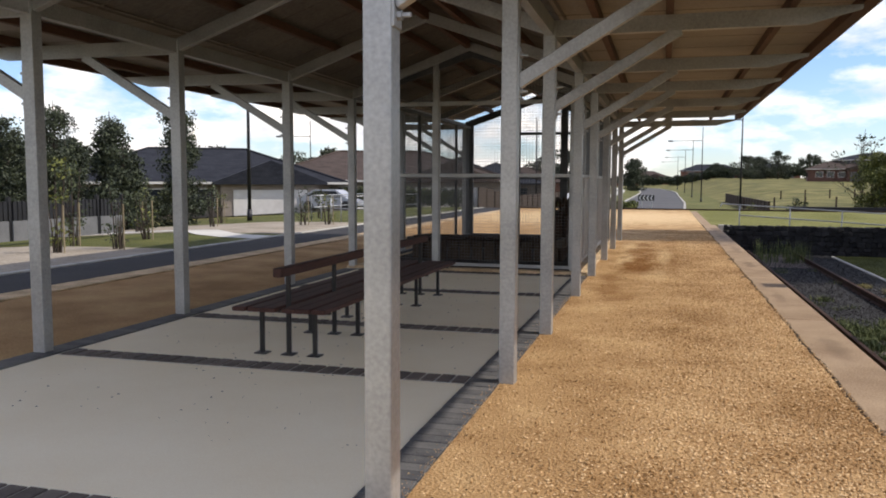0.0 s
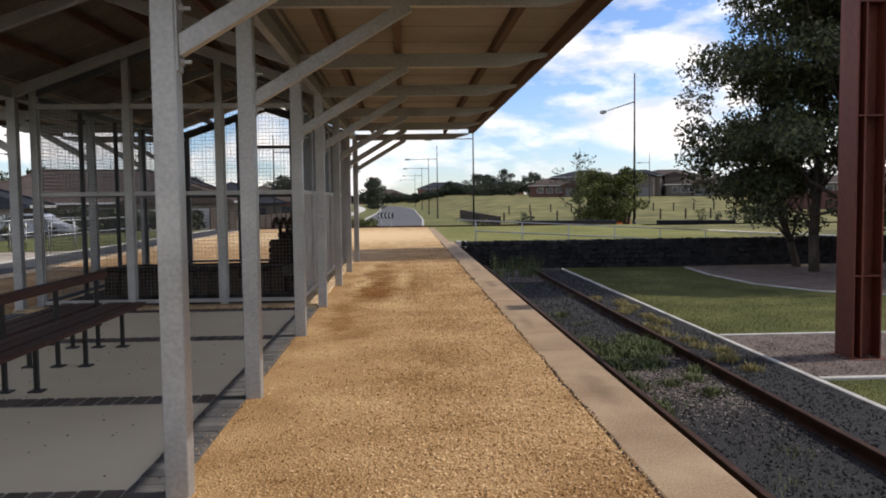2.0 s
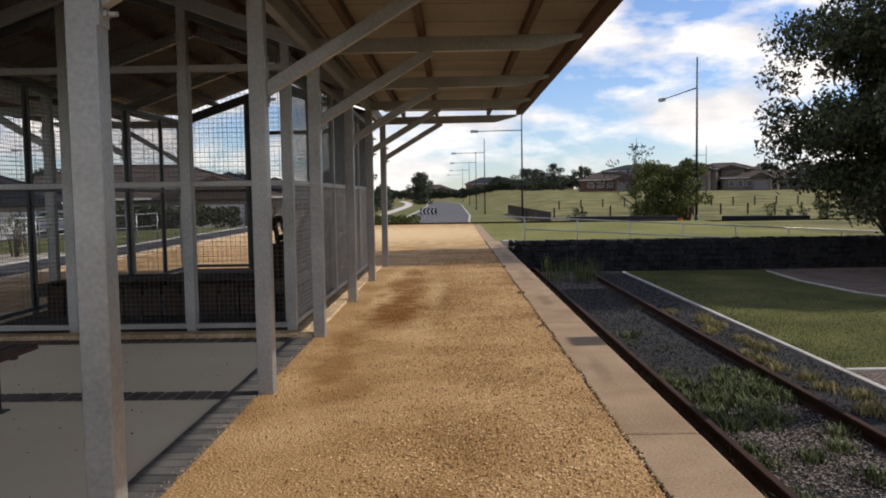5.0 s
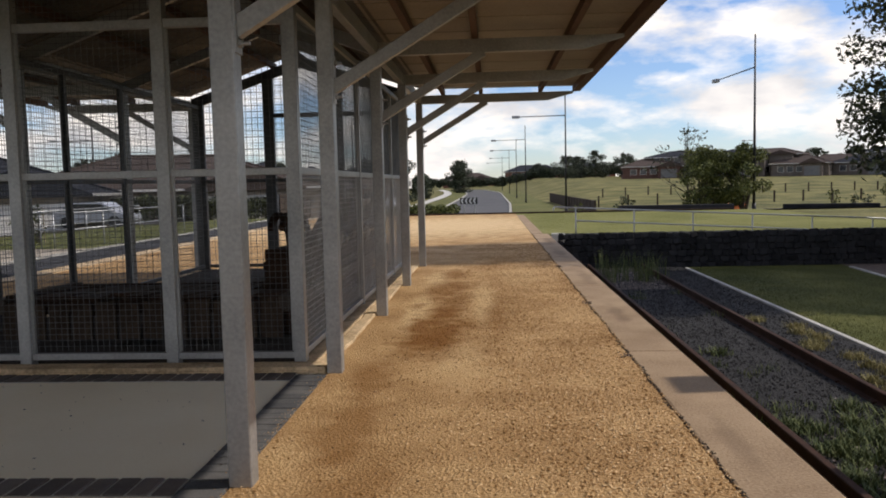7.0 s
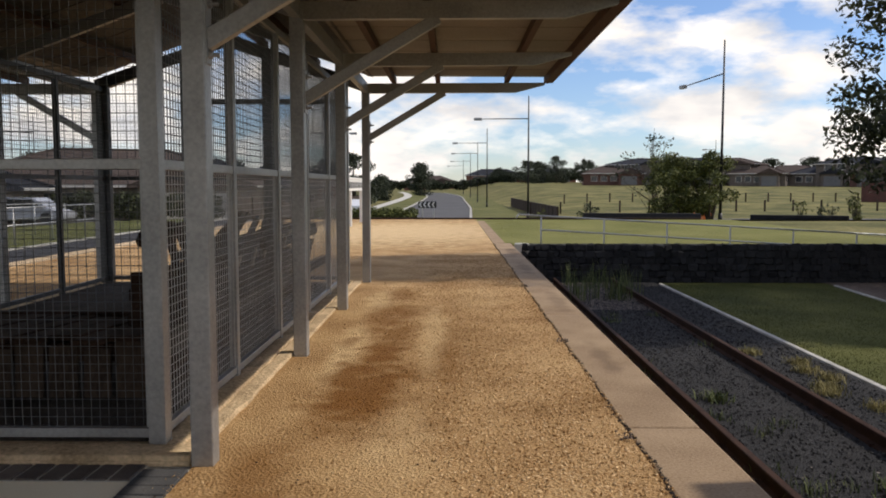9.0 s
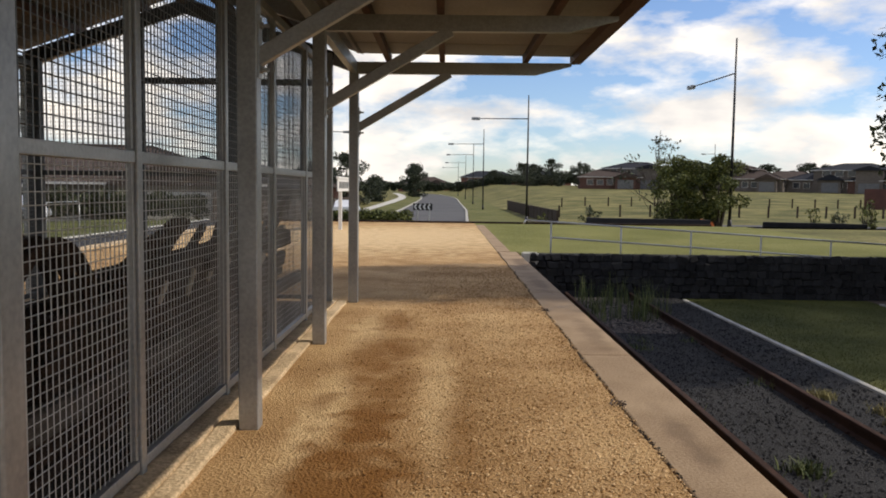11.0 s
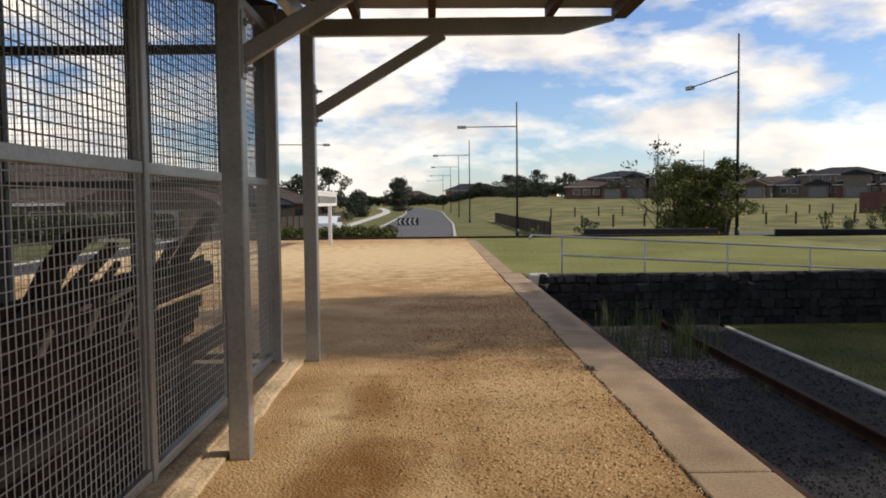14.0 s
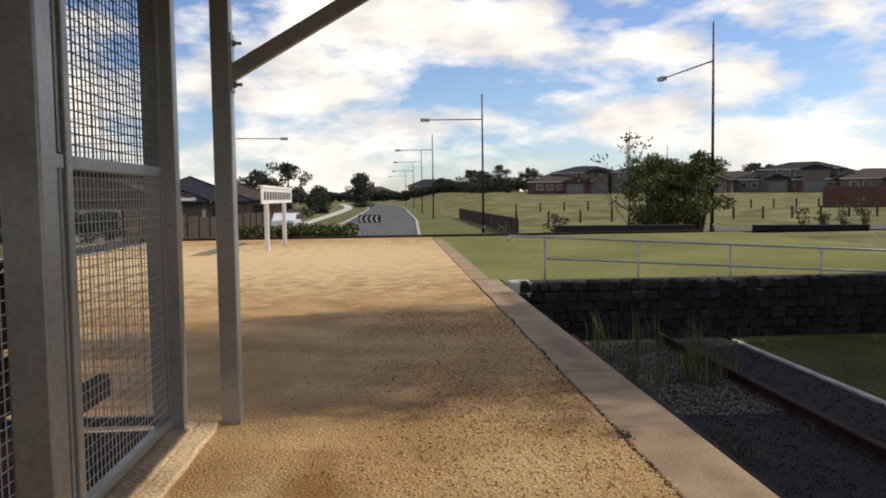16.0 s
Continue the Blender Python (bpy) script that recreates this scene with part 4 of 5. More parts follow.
def shrub(x, y, r, tall, mat, label, seed, name="shrub", leaf=0.05, per=260):
    rng = np.random.default_rng(seed)
    s = thing(name, label, "shrub")
    s.location = (x, y, height(x, y) if x < 2.9 or y > 26.4 else -0.91)
    cs, rs = [], []
    for k in range(int(10 + 14 * r)):
        a, d, u = rng.uniform(0, 6.28), r * rng.uniform(0.05, 0.8), rng.uniform(0.12, 0.92)
        c = Vector((math.cos(a) * d, math.sin(a) * d, tall * u))
        cs.append(tuple(c)), rs.append(rng.uniform(0.16, 0.34) * max(r, tall * 0.45))
        if k < 9:
            bm = bmesh.new()
            limb(bm, [(0.08 * math.cos(a), 0.08 * math.sin(a), -0.05), tuple(c * 0.5), tuple(c)], 0.035 * r + 0.008, 0.006, 5)
            part("stem", bm, BARK, s)
    vs, fs = leaf_cloud(cs, rs, per, leaf, seed, 0.1)
    part("crown", raw_mesh("crown", vs, fs, mat), None, s)
    return s


tree(14.9, 22.9, -0.91, 19.0, 5.0, 0.21, 0.25, 420, 0.075, LEAF, "tall dark feathery evergreen tree with fibrous trunk", 3, (-0.3, 0.2), 520, clump=(0.4, 0.95), skirt=True)
tree(16.6, 20.1, -0.91, 10.5, 2.9, 0.36, 0.14, 110, 0.075, LEAF, "dark evergreen tree with pale trunk in mulch", 5, (0.3, 0.1), 480, clump=(0.4, 0.9), skirt=True)
tree(14.3, 25.3, -0.91, 8.6, 2.9, 0.36, 0.13, 95, 0.075, LEAF, "leaning dark evergreen tree by the stone wall", 8, (-1.2, 0.0), 480, clump=(0.35, 0.85))
tree(13.9, 23.6, -0.91, 11.0, 2.6, 0.45, 0.17, 70, 0.075, LEAF, "dark evergreen tree with a thick pale trunk by the wall", 9, (0.2, 0.1), 480, clump=(0.4, 0.85))
tree(19.6, 24.1, -0.91, 12.0, 3.4, 0.26, 0.2, 120, 0.08, LEAF, "dark evergreen tree behind the steel column", 11, (0.2, 0.3), 400, clump=(0.45, 1.0), skirt=True)

# bush group by the lamp, with a sparse sapling
for x, y, r, h, sd in ((13.46, 51.45, 1.9, 3.5, 21), (15.71, 51.03, 1.8, 3.6, 22), (14.59, 52.29, 1.8, 3.4, 23)):
    shrub(x, y, r, h + 0.5, LEAF_GREEN, "bushy olive-green shrub on many thin stems", sd, leaf=0.075, per=900)
tree(13.6, 55.5, height(13.6, 55.5), 6.4, 3.0, 0.35, 0.06, 60, 0.10, LEAF_DULL, "sparse thin-leaved grey-green sapling", 31, per=40, clump=(0.2, 0.5), droop=0.1)
for x, y, r, h, sd in ((20.48, 50.52, 0.55, 1.3, 41), (21.84, 51.17, 0.5, 1.0, 42), (23.52, 50.31, 0.5, 1.7, 43), (9.66, 55.9, 0.9, 1.3, 44), (6.72, 53.75, 0.5, 0.8, 45), (26.25, 59.12, 0.6, 1.4, 46), (29.4, 62.35, 0.6, 1.6, 47)):
    shrub(x, y, r, h, LEAF_GREEN if sd % 2 else LEAF_GREY, "small planted roadside shrub", sd, leaf=0.07, per=420)

# left park: saplings on stakes, shrubs, garden hedge
for k, (x, y, h) in enumerate(((-11.13, 11.39, 2.0), (-10.5, 12.47, 1.5), (-12.18, 13.11, 2.3), (-11.76, 15.26, 1.4), (-13.86, 21.82, 1.5), (-10.82, 22.57, 1.4), (-10.19, 23.22, 1.2), (-15.33, 19.78, 1.3), (-12.6, 27.95, 1.5), (-16.28, 26.34, 1.4))):
    shrub(x, y, 0.36, h, LEAF_GREEN if k % 3 == 0 else LEAF_GREY, "young staked native shrub in the garden bed", 60 + k, name="young_shrub", leaf=0.045, per=420)
    st = thing("plant_stake", "thin pale timber stake beside a young plant", "stake", "plant stakes")
    st.location = (x + 0.25, y - 0.1, height(x, y))
    bm = bmesh.new()
    box(bm, -0.012, 0.012, -0.012, 0.012, -0.1, 1.0)
    part("stake_shaft", bm, STAKE, st)
for k, (x, y, h) in enumerate(((-20.48, 22.04, 5.4), (-19.32, 23.65, 5.0), (-21.42, 20.64, 4.8), (-18.27, 23.0, 3.4), (-18.06, 26.34, 5.4), (-23.62, 23.65, 4.4), (-21.84, 24.19, 4.0), (-25.73, 26.88, 4.6), (-24.78, 21.5, 4.0), (-27.3, 22.57, 4.4))):
    tree(x, y, height(x, y), h, 1.15, 0.03, 0.07, 120, 0.06, LEAF_DULL, "slender conical dark grey-green young tree", 80 + k, per=620, clump=(0.24, 0.5), skirt=True)


def hedge(x0, y0, x1, y1, w, h, mat, label, seed, leaf=0.06, dens=500):
    rng = np.random.default_rng(seed)
    g = thing("hedge", label, "hedge")
    n = int(math.hypot(x1 - x0, y1 - y0) / (0.35 * w)) + 1
    cs, rs = [], []
    for i in range(n + 1):
        for j in range(3):
            u = i / n
            x, y = x0 + (x1 - x0) * u, y0 + (y1 - y0) * u
            cs.append((x + rng.uniform(-w, w) * 0.3, y + rng.uniform(-w, w) * 0.3, height(x, y) + h * rng.uniform(0.25, 0.8)))
            rs.append(0.42 * w * rng.uniform(0.7, 1.3))
    vs, fs = leaf_cloud(cs, rs, dens / w, leaf, seed)
    part("foliage", raw_mesh("foliage", vs, fs, mat), None, g)


hedge(-5.6, 48.2, -0.8, 48.4, 0.9, 0.55, LEAF_GREEN, "low clipped green hedge on the traffic island", 101, 0.07, 1500)
hedge(-28.0, 49.0, -12.5, 52.5, 1.3, 1.7, LEAF, "dense dark garden hedge before the houses", 102, 0.09, 900)
hedge(-42.0, 29.0, -26.2, 37.6, 1.3, 2.0, LEAF, "dense dark garden hedge before the houses", 103, 0.09, 900)
hedge(-63.0, 281.6, 12.6, 288.1, 3.0, 3.4, LEAF_DULL, "far dark line of scrub behind the road", 104, 0.3, 330)
hedge(14.7, 288.1, 73.5, 275.2, 3.0, 3.6, LEAF_DULL, "far dark line of scrub behind the field", 105, 0.3, 330)


# ---- street lamps ----
def street_lamp(x, y, tall, arm, turn, drop=0.005, label="tall slim black street lamp with a long side arm"):
    s = thing("street_lamp", label, "street lamp", "street lamps")
    s.matrix_basis = pose(x, y, height(x, y), 0, 0, turn)
    bm = bmesh.new()
    rod(bm, (0, 0, -0.1), (0, 0, tall), 0.085, 0.045, 10)
    rod(bm, (0, 0, -0.1), (0, 0, 0.5), 0.12, 0.11, 10)
    part("pole", bm, POLE, s, smooth=True)
    bm = bmesh.new()
    rod(bm, (0, 0, tall * 0.818), (-arm, 0, tall * (0.818 - drop)), 0.04, 0.03, 6)
    part("arm", bm, POLE, s)
    bm = bmesh.new()
    box(bm, -arm - 0.5, -arm + 0.1, -0.12, 0.12, tall * (0.806 - drop), tall * (0.828 - drop), 0.03)
    part("lamp_head", bm, LAMP_HEAD, s)


street_lamp(16.05, 50.4, 9.86, 4.3, -78, 0.018)
for x, y, t in ((7.04, 66.65, 9.2), (5.46, 101.59, 9.26), (5.25, 130.07, 9.15), (5.04, 169.85, 8.94), (4.2, 212.85, 8.74)):
    street_lamp(x, y, t, 3.6, 4)
street_lamp(-11.15, 76.3, 9.0, 3.7, 180)
street_lamp(-36.4, 78.5, 9.3, 3.2, 20)
street_lamp(-16.15, 28.5, 9.1, 3.1, 60)
street_lamp(43, 134, 8.3, 1.6, 0)

# ---- roads and paths ----
def bend(y):
    return 1.0 * min(1.0, max(0.0, (y - 52) / 43)) - 0.0011 * max(0.0, y - 161) ** 2


def strip(name, x0, x1, mat, label, category, lift):
    """A strip of ground that follows the road round its far bend."""
    ys = np.linspace(50.0, 231, 58)
    xs = np.linspace(x0, x1, 4)
    v = [(float(x + bend(y)), float(y), height(float(x + bend(y)), float(y)) + lift) for y in ys for x in xs]
    f = [(4 * j + i, 4 * j + i + 1, 4 * j + i + 5, 4 * j + i + 4) for j in range(57) for i in range(3)]
    return tagged(new(name, raw_mesh(name, v, f, mat)), label, category, kind="structure")


strip("road", -4.6, 2.3, ROAD, "pale grey asphalt road curving into the distance", "road", 0.015)
sheet("road", -42, 63, 44.2, 47.6, ROAD, "grey asphalt cross street behind the platform", "road", 0.012)
sheet("road", 17, 94, 58, 64.5, ROAD, "pale grey asphalt side street beyond the bushes", "road", 0.03)
strip("footpath", -9.7, -8.0, FOOTPATH, "pale concrete footpath along the road", "footpath", 0.03)
strip("verge", 2.6, 6.8, VERGE_DULL, "green mown verge beside the road", "grass", 0.004)
strip("verge", -7.9, -4.9, VERGE_DULL, "green mown verge beside the road", "grass", 0.006)
for x in (-4.7, 2.4):
    bm = bmesh.new()
    for k in range(40):
        y0, y1 = 50.0 + 4.3 * k, 54.3 + 4.3 * k
        xa, xb = x + bend(y0), x + bend(y1)
        beam(bm, (xa, y0, height(xa, y0) + 0.03), (xb, y1, height(xb, y1) + 0.03), 0.22, 0.14)
    solid("kerb", bm, KERB, "pale concrete kerb along the road", "kerb", kind="structure")
bm = bmesh.new()
box(bm, -7.1, 12.6, 42.8, 43.02, -0.4, 0.07, 0.01)
solid("edging_sleeper", bm, OLD_WOOD, "dark timber edging at the end of the yard", "edging", kind="structure")
# left of the shelter: edging, asphalt walk, beds, lawns and the curving path
bm = bmesh.new()
box(bm, -7.32, -6.85, -14, 42.8, -0.3, 0.02, 0.012)
solid("kerb", bm, SILL, "pale concrete edging beside the asphalt walk", "kerb", kind="structure")
sheet("asphalt_walk", -8.95, -7.32, -14, 42.8, ASPHALT, "dark asphalt walk behind the shelter", "path", 0.004)
sheet("garden_bed", -23, -9.1, 18.2, 24.7, BED, "pale bare garden soil with young plants", "garden bed", 0.006)
sheet("garden_bed", -15.2, -9.1, -14, 12.9, BED, "pale mulched garden bed with young plants", "garden bed", 0.0)
sheet("park_lawn", -21, -9.1, 12.9, 42.8, LAWN, "mown green park lawn behind the shelter", "lawn", 0.0)
bm = bmesh.new()
box(bm, -9.1, -8.95, -14, 42.8, -0.3, 0.035, 0.012)
solid("kerb", bm, KERB, "pale concrete edging of the lawn", "kerb", kind="structure")
line = [(-9.1, 16.7), (-10.2, 17.0), (-11.2, 17.6), (-12.4, 18.8), (-13.8, 19.4), (-16.0, 19.6), (-21.0, 19.0)]
v = []
for i, (x, y) in enumerate(line):
    a, b = Vector(line[max(0, i - 1)]), Vector(line[min(len(line) - 1, i + 1)])
    d = (b - a).normalized()
    for s in (0.55, -0.55):
        v.append((x - d.y * s, y + d.x * s, height(x, y) + 0.012))
tagged(new("footpath", raw_mesh("footpath", v, [(2 * i, 2 * i + 1, 2 * i + 3, 2 * i + 2) for i in range(len(line) - 1)], FOOTPATH)), "curving pale concrete garden path", "footpath", kind="structure")


# ---- fences, walls, signs ----
def bollard_row(points, tall, label):
    bm = bmesh.new()
    box(bm, -0.075, 0.075, -0.075, 0.075, -0.15, tall, 0.02)
    me = mesh_of("post_shaft", bm, FENCE_POST)
    for x, y in points:
        b = thing("fence_bollard", label, "bollard", "timber bollards round the field")
        b.location = (x, y, height(x, y))
        ob = new("post_shaft", me)
        ob.parent = b


bollard_row([(8.4 + 2.73 * k, 78.5 + 0.27 * k) for k in range(24)], 1.0, "short dark timber bollard beside the dry field")
bollard_row([(14.7 + 2.73 * k, 102 + 0.1 * k) for k in range(26)], 1.0, "short dark timber bollard across the dry field")


def low_wall(x0, y0, x1, y1, h, mat, label, t=0.5, name="low_wall"):
    bm = bmesh.new()
    z = min(height(x0, y0), height(x1, y1))
    beam(bm, (x0, y0, z + h / 2 - 0.1), (x1, y1, z + h / 2 - 0.1), t, h + 0.2, 0.02)
    solid(name, bm, mat, label, "wall")


low_wall(8.3, 49.0, 14.2, 47.9, 0.45, BASALT, "low dark stone garden wall behind the lawn")
low_wall(16.4, 46.9, 20.6, 45.4, 0.32, BASALT, "low dark stone garden wall beside the street")
fence = thing("field_fence", "low dark timber fence beside the verge", "fence")
for k in range(18):
    y = 64.5 + 2.15 * k
    bm = bmesh.new()
    x = 9.0 - 0.03 * k
    box(bm, x - 0.08, x + 0.08, y, y + 2.05, height(x, y) - 0.1, height(x, y) + 1.0)
    part("fence_panel", bm, FENCE_POST, fence)
fence = thing("garden_fence", "dark timber fence along the footpath", "fence")
for k in range(24):
    y = 50.5 + 2.58 * k
    x = -11.1 + bend(y)
    bm = bmesh.new()
    box(bm, x - 0.04, x + 0.04, y, y + 2.52, height(x, y) - 0.1, height(x, y) + 1.55)
    part("fence_panel", bm, FENCE_POST, fence)
fence = thing("park_fence", "black slatted park fence on grey panels", "fence")
for k in range(6):
    y = 11.6 + 1.0 * k
    x = -14.5 + 0.05 * k
    bm = bmesh.new()
    box(bm, x - 0.04, x + 0.04, y, y + 0.92, 0.0, 0.5)
    part("grey_panel", bm, PANEL, fence)
    for j in range(6):
        bm = bmesh.new()
        box(bm, x - 0.03, x + 0.03, y + 0.03 + 0.15 * j, y + 0.14 + 0.15 * j, 0.51, 0.98)
        part("slat", bm, POLE, fence)
    bm = bmesh.new()
    box(bm, x - 0.05, x + 0.05, y + 0.92, y + 1.0, 0.0, 1.1)
    part("fence_post", bm, POLE, fence)
ramp = thing("ramp_rails", "galvanised pipe ramp rails behind the shelter", "handrail")
for x0, y0, x1, y1 in ((-9.9, 24.7, -9.7, 32.2), (-12.0, 25.8, -11.8, 33.3), (-9.9, 24.7, -12.0, 25.8)):
    for z in (0.5, 0.95):
        bm = bmesh.new()
        rod(bm, (x0, y0, z), (x1, y1, z), 0.018)
        part("rail_pipe", bm, GALV, ramp, smooth=True)
    for k in range(5):
        u = k / 4
        x, y = x0 + (x1 - x0) * u, y0 + (y1 - y0) * u
        bm = bmesh.new()
        rod(bm, (x, y, -0.2), (x, y, 0.95), 0.02)
        part("rail_post", bm, GALV, ramp, smooth=True)

# station name board with its lettering as plain bars
sign = thing("station_sign", "white platform name board on two white posts", "sign")
bm = bmesh.new()
for y in (36.4, 40.0):
    bm = bmesh.new()
    box(bm, -2.56, -2.44, y - 0.06, y + 0.06, -0.1, 1.84, 0.01)
    part("sign_post", bm, WHITE, sign)
bm = bmesh.new()
box(bm, -2.43, -2.39, 35.0, 41.2, 1.33, 1.76, 0.006)
part("sign_board", bm, WHITE, sign)
bm = bmesh.new()
box(bm, -2.45, -2.36, 34.95, 41.25, 1.76, 1.83, 0.006)
part("sign_cap", bm, WHITE, sign)
for k in range(11):
    y = 35.3 + 0.52 * k
    bm = bmesh.new()
    box(bm, -2.389, -2.382, y, y + 0.34, 1.43, 1.66)
    part("letter_bar", bm, BLACK, sign)
chev = thing("chevron_sign", "black and white chevron board at the road bend", "road sign")
cz = -0.06
for x in (-0.25, 0.35):
    bm = bmesh.new()
    rod(bm, (x, 48.93, cz - 0.4), (x, 48.93, cz + 0.8), 0.03)
    part("sign_post", bm, GALV, chev)
bm = bmesh.new()
box(bm, -0.47, 0.50, 48.87, 48.9, cz + 0.42, cz + 0.76)
part("sign_board", bm, BLACK, chev)
for k in range(4):
    x = -0.43 + 0.225 * k
    bm = bmesh.new()
    prism(bm, [(x, cz + 0.59), (x + 0.09, cz + 0.73), (x + 0.17, cz + 0.73), (x + 0.08, cz + 0.59), (x + 0.17, cz + 0.45), (x + 0.09, cz + 0.45)], "y", 48.855, 48.868)
    part("chevron", bm, WHITE, chev)


def parked_car(x, y, turn, mat, label):
    c = thing("parked_car", label, "car")
    c.matrix_basis = pose(x, y, height(x, y) + 0.03, 0, 0, turn)
    bm = bmesh.new()
    prism(bm, [(-2.1, 0.28), (2.1, 0.28), (2.15, 0.62), (1.35, 0.82), (0.65, 1.36), (-0.95, 1.38), (-1.75, 0.92), (-2.15, 0.85)], "y", -0.85, 0.85)
    bmesh.ops.bevel(bm, geom=list(bm.edges), offset=0.06, segments=2, affect="EDGES")
    part("body", bm, mat, c, smooth=False)
    for s in (-1, 1):
        bm = bmesh.new()
        prism(bm, [(1.1, 0.86), (0.6, 1.27), (-0.85, 1.29), (-1.4, 0.94)], "y", *sorted((s * 0.853, s * 0.862)))
        part("window", bm, GLASS, c)
        for wx in (-1.3, 1.3):
            bm = bmesh.new()
            bmesh.ops.create_cone(bm, cap_ends=True, segments=18, radius1=0.32, radius2=0.32, depth=0.2, matrix=pose(wx, s * 0.80, 0.32, 90, 0, 0))
            part("wheel", bm, BLACK, c)


parked_car(-7.0, 75, 88, CAR_WHITE, "white hatchback parked by the footpath")
parked_car(-20.3, 46.9, 2, CAR_SILVER, "silver hatchback parked in the cross street")

# orange site barrier by the bushes
bm = bmesh.new()
for k in range(2):
    box(bm, 16.2 + 0.62 * k, 16.78 + 0.62 * k, 55.9, 56.0, height(17, 56), height(17, 56) + 0.7, 0.02)
solid("safety_barrier", bm, ORANGE, "orange plastic site safety barrier", "barrier")


# ---- houses ----
def house(x, y, turn, w, d, walls, rise, wall_mat, roof_mat, label, storeys=1, front="garage"):
    h = thing("house", label, "house", "suburban houses")
    h.matrix_basis = pose(x, y, height(x, y) - 0.05, 0, 0, turn)
    bm = bmesh.new()
    box(bm, -w / 2, w / 2, -d / 2, d / 2, -0.8, walls)
    part("wall", bm, wall_mat, h)
    o = 0.55
    bm = bmesh.new()
    r = max(0.3, (w - d) / 2)
    pts = [(-w / 2 - o, -d / 2 - o), (w / 2 + o, -d / 2 - o), (w / 2 + o, d / 2 + o), (-w / 2 - o, d / 2 + o)]
    lo = [bm.verts.new((a, b, walls)) for a, b in pts]
    mid = [bm.verts.new((a, b, walls + 0.16)) for a, b in pts]
    ra, rb = bm.verts.new((-r, 0, walls + rise)), bm.verts.new((r, 0, walls + rise))
    bm.faces.new(lo[::-1])
    for i in range(4):
        bm.faces.new((lo[i], lo[(i + 1) % 4], mid[(i + 1) % 4], mid[i]))
    bm.faces.new((mid[0], mid[1], rb, ra)), bm.faces.new((mid[1], mid[2], rb)), bm.faces.new((mid[2], mid[3], ra, rb)), bm.faces.new((mid[3], mid[0], ra))
    roof = part("roof", bm, roof_mat, h)
    bm = bmesh.new()
    rod(bm, (-r, 0, walls + rise + 0.02), (r, 0, walls + rise + 0.02), 0.1, sides=6)
    part("ridge_cap", bm, roof_mat, roof)
    for m_, c in ((0, (-r)), (1, r), (2, r), (3, -r)):
        a, b = pts[m_]
        bm = bmesh.new()
        rod(bm, (a, b, walls + 0.18), (c, 0, walls + rise + 0.02), 0.09, sides=6)
        part("ridge_cap", bm, roof_mat, roof)
    # gabled wing towards the street
    gw = w * 0.34
    gx = w * 0.24
    bm = bmesh.new()
    box(bm, gx - gw / 2, gx + gw / 2, -d / 2 - 2.2, -d / 2 + 0.2, -0.8, walls)
    part("wing_wall", bm, wall_mat, h)
    bm = bmesh.new()
    pk = walls + rise * 0.62
    prism(bm, [(gx - gw / 2 - 0.5, walls), (gx + gw / 2 + 0.5, walls), (gx + gw / 2 + 0.5, walls + 0.15), (gx, pk), (gx - gw / 2 - 0.5, walls + 0.15)], "y", -d / 2 - 2.7, 0)
    part("wing_roof", bm, roof_mat, h)
    bm = bmesh.new()
    box(bm, -w / 2 - o - 0.06, w / 2 + o + 0.06, -d / 2 - o - 0.07, -d / 2 - o - 0.01, walls + 0.02, walls + 0.17)
    part("gutter", bm, TRIM, h)
    for s in range(storeys):
        z = 0.95 + 2.75 * s
        for k in range(4):
            wx = -w / 2 + w * (0.12 + 0.165 * k)
            win = bmesh.new()
            box(win, wx, wx + w * 0.10, -d / 2 - 0.06, -d / 2 - 0.01, z, z + 1.2)
            wo = part("window", win, GLASS, h)
            fr = bmesh.new()
            for b in ((wx - 0.07, wx, z - 0.07, z + 1.27), (wx + w * 0.10, wx + w * 0.10 + 0.07, z - 0.07, z + 1.27), (wx, wx + w * 0.10, z - 0.07, z), (wx, wx + w * 0.10, z + 1.2, z + 1.27)):
                box(fr, b[0], b[1], -d / 2 - 0.09, -d / 2 - 0.01, b[2], b[3])
            part("window_frame", fr, TRIM, wo)
        for k in range(3):
            wy = -d / 2 + d * (0.15 + 0.28 * k)
            for sx in (-1, 1):
                win = bmesh.new()
                box(win, *sorted((sx * (w / 2 + 0.01), sx * (w / 2 + 0.06))), wy, wy + 1.5, z, z + 1.1)
                part("window", win, GLASS, h)
    bm = bmesh.new()
    box(bm, gx - gw * 0.38, gx + gw * 0.38, -d / 2 - 2.26, -d / 2 - 2.21, 0, 2.15)
    part("garage_door", bm, PANEL if y > 150 else TRIM, h)


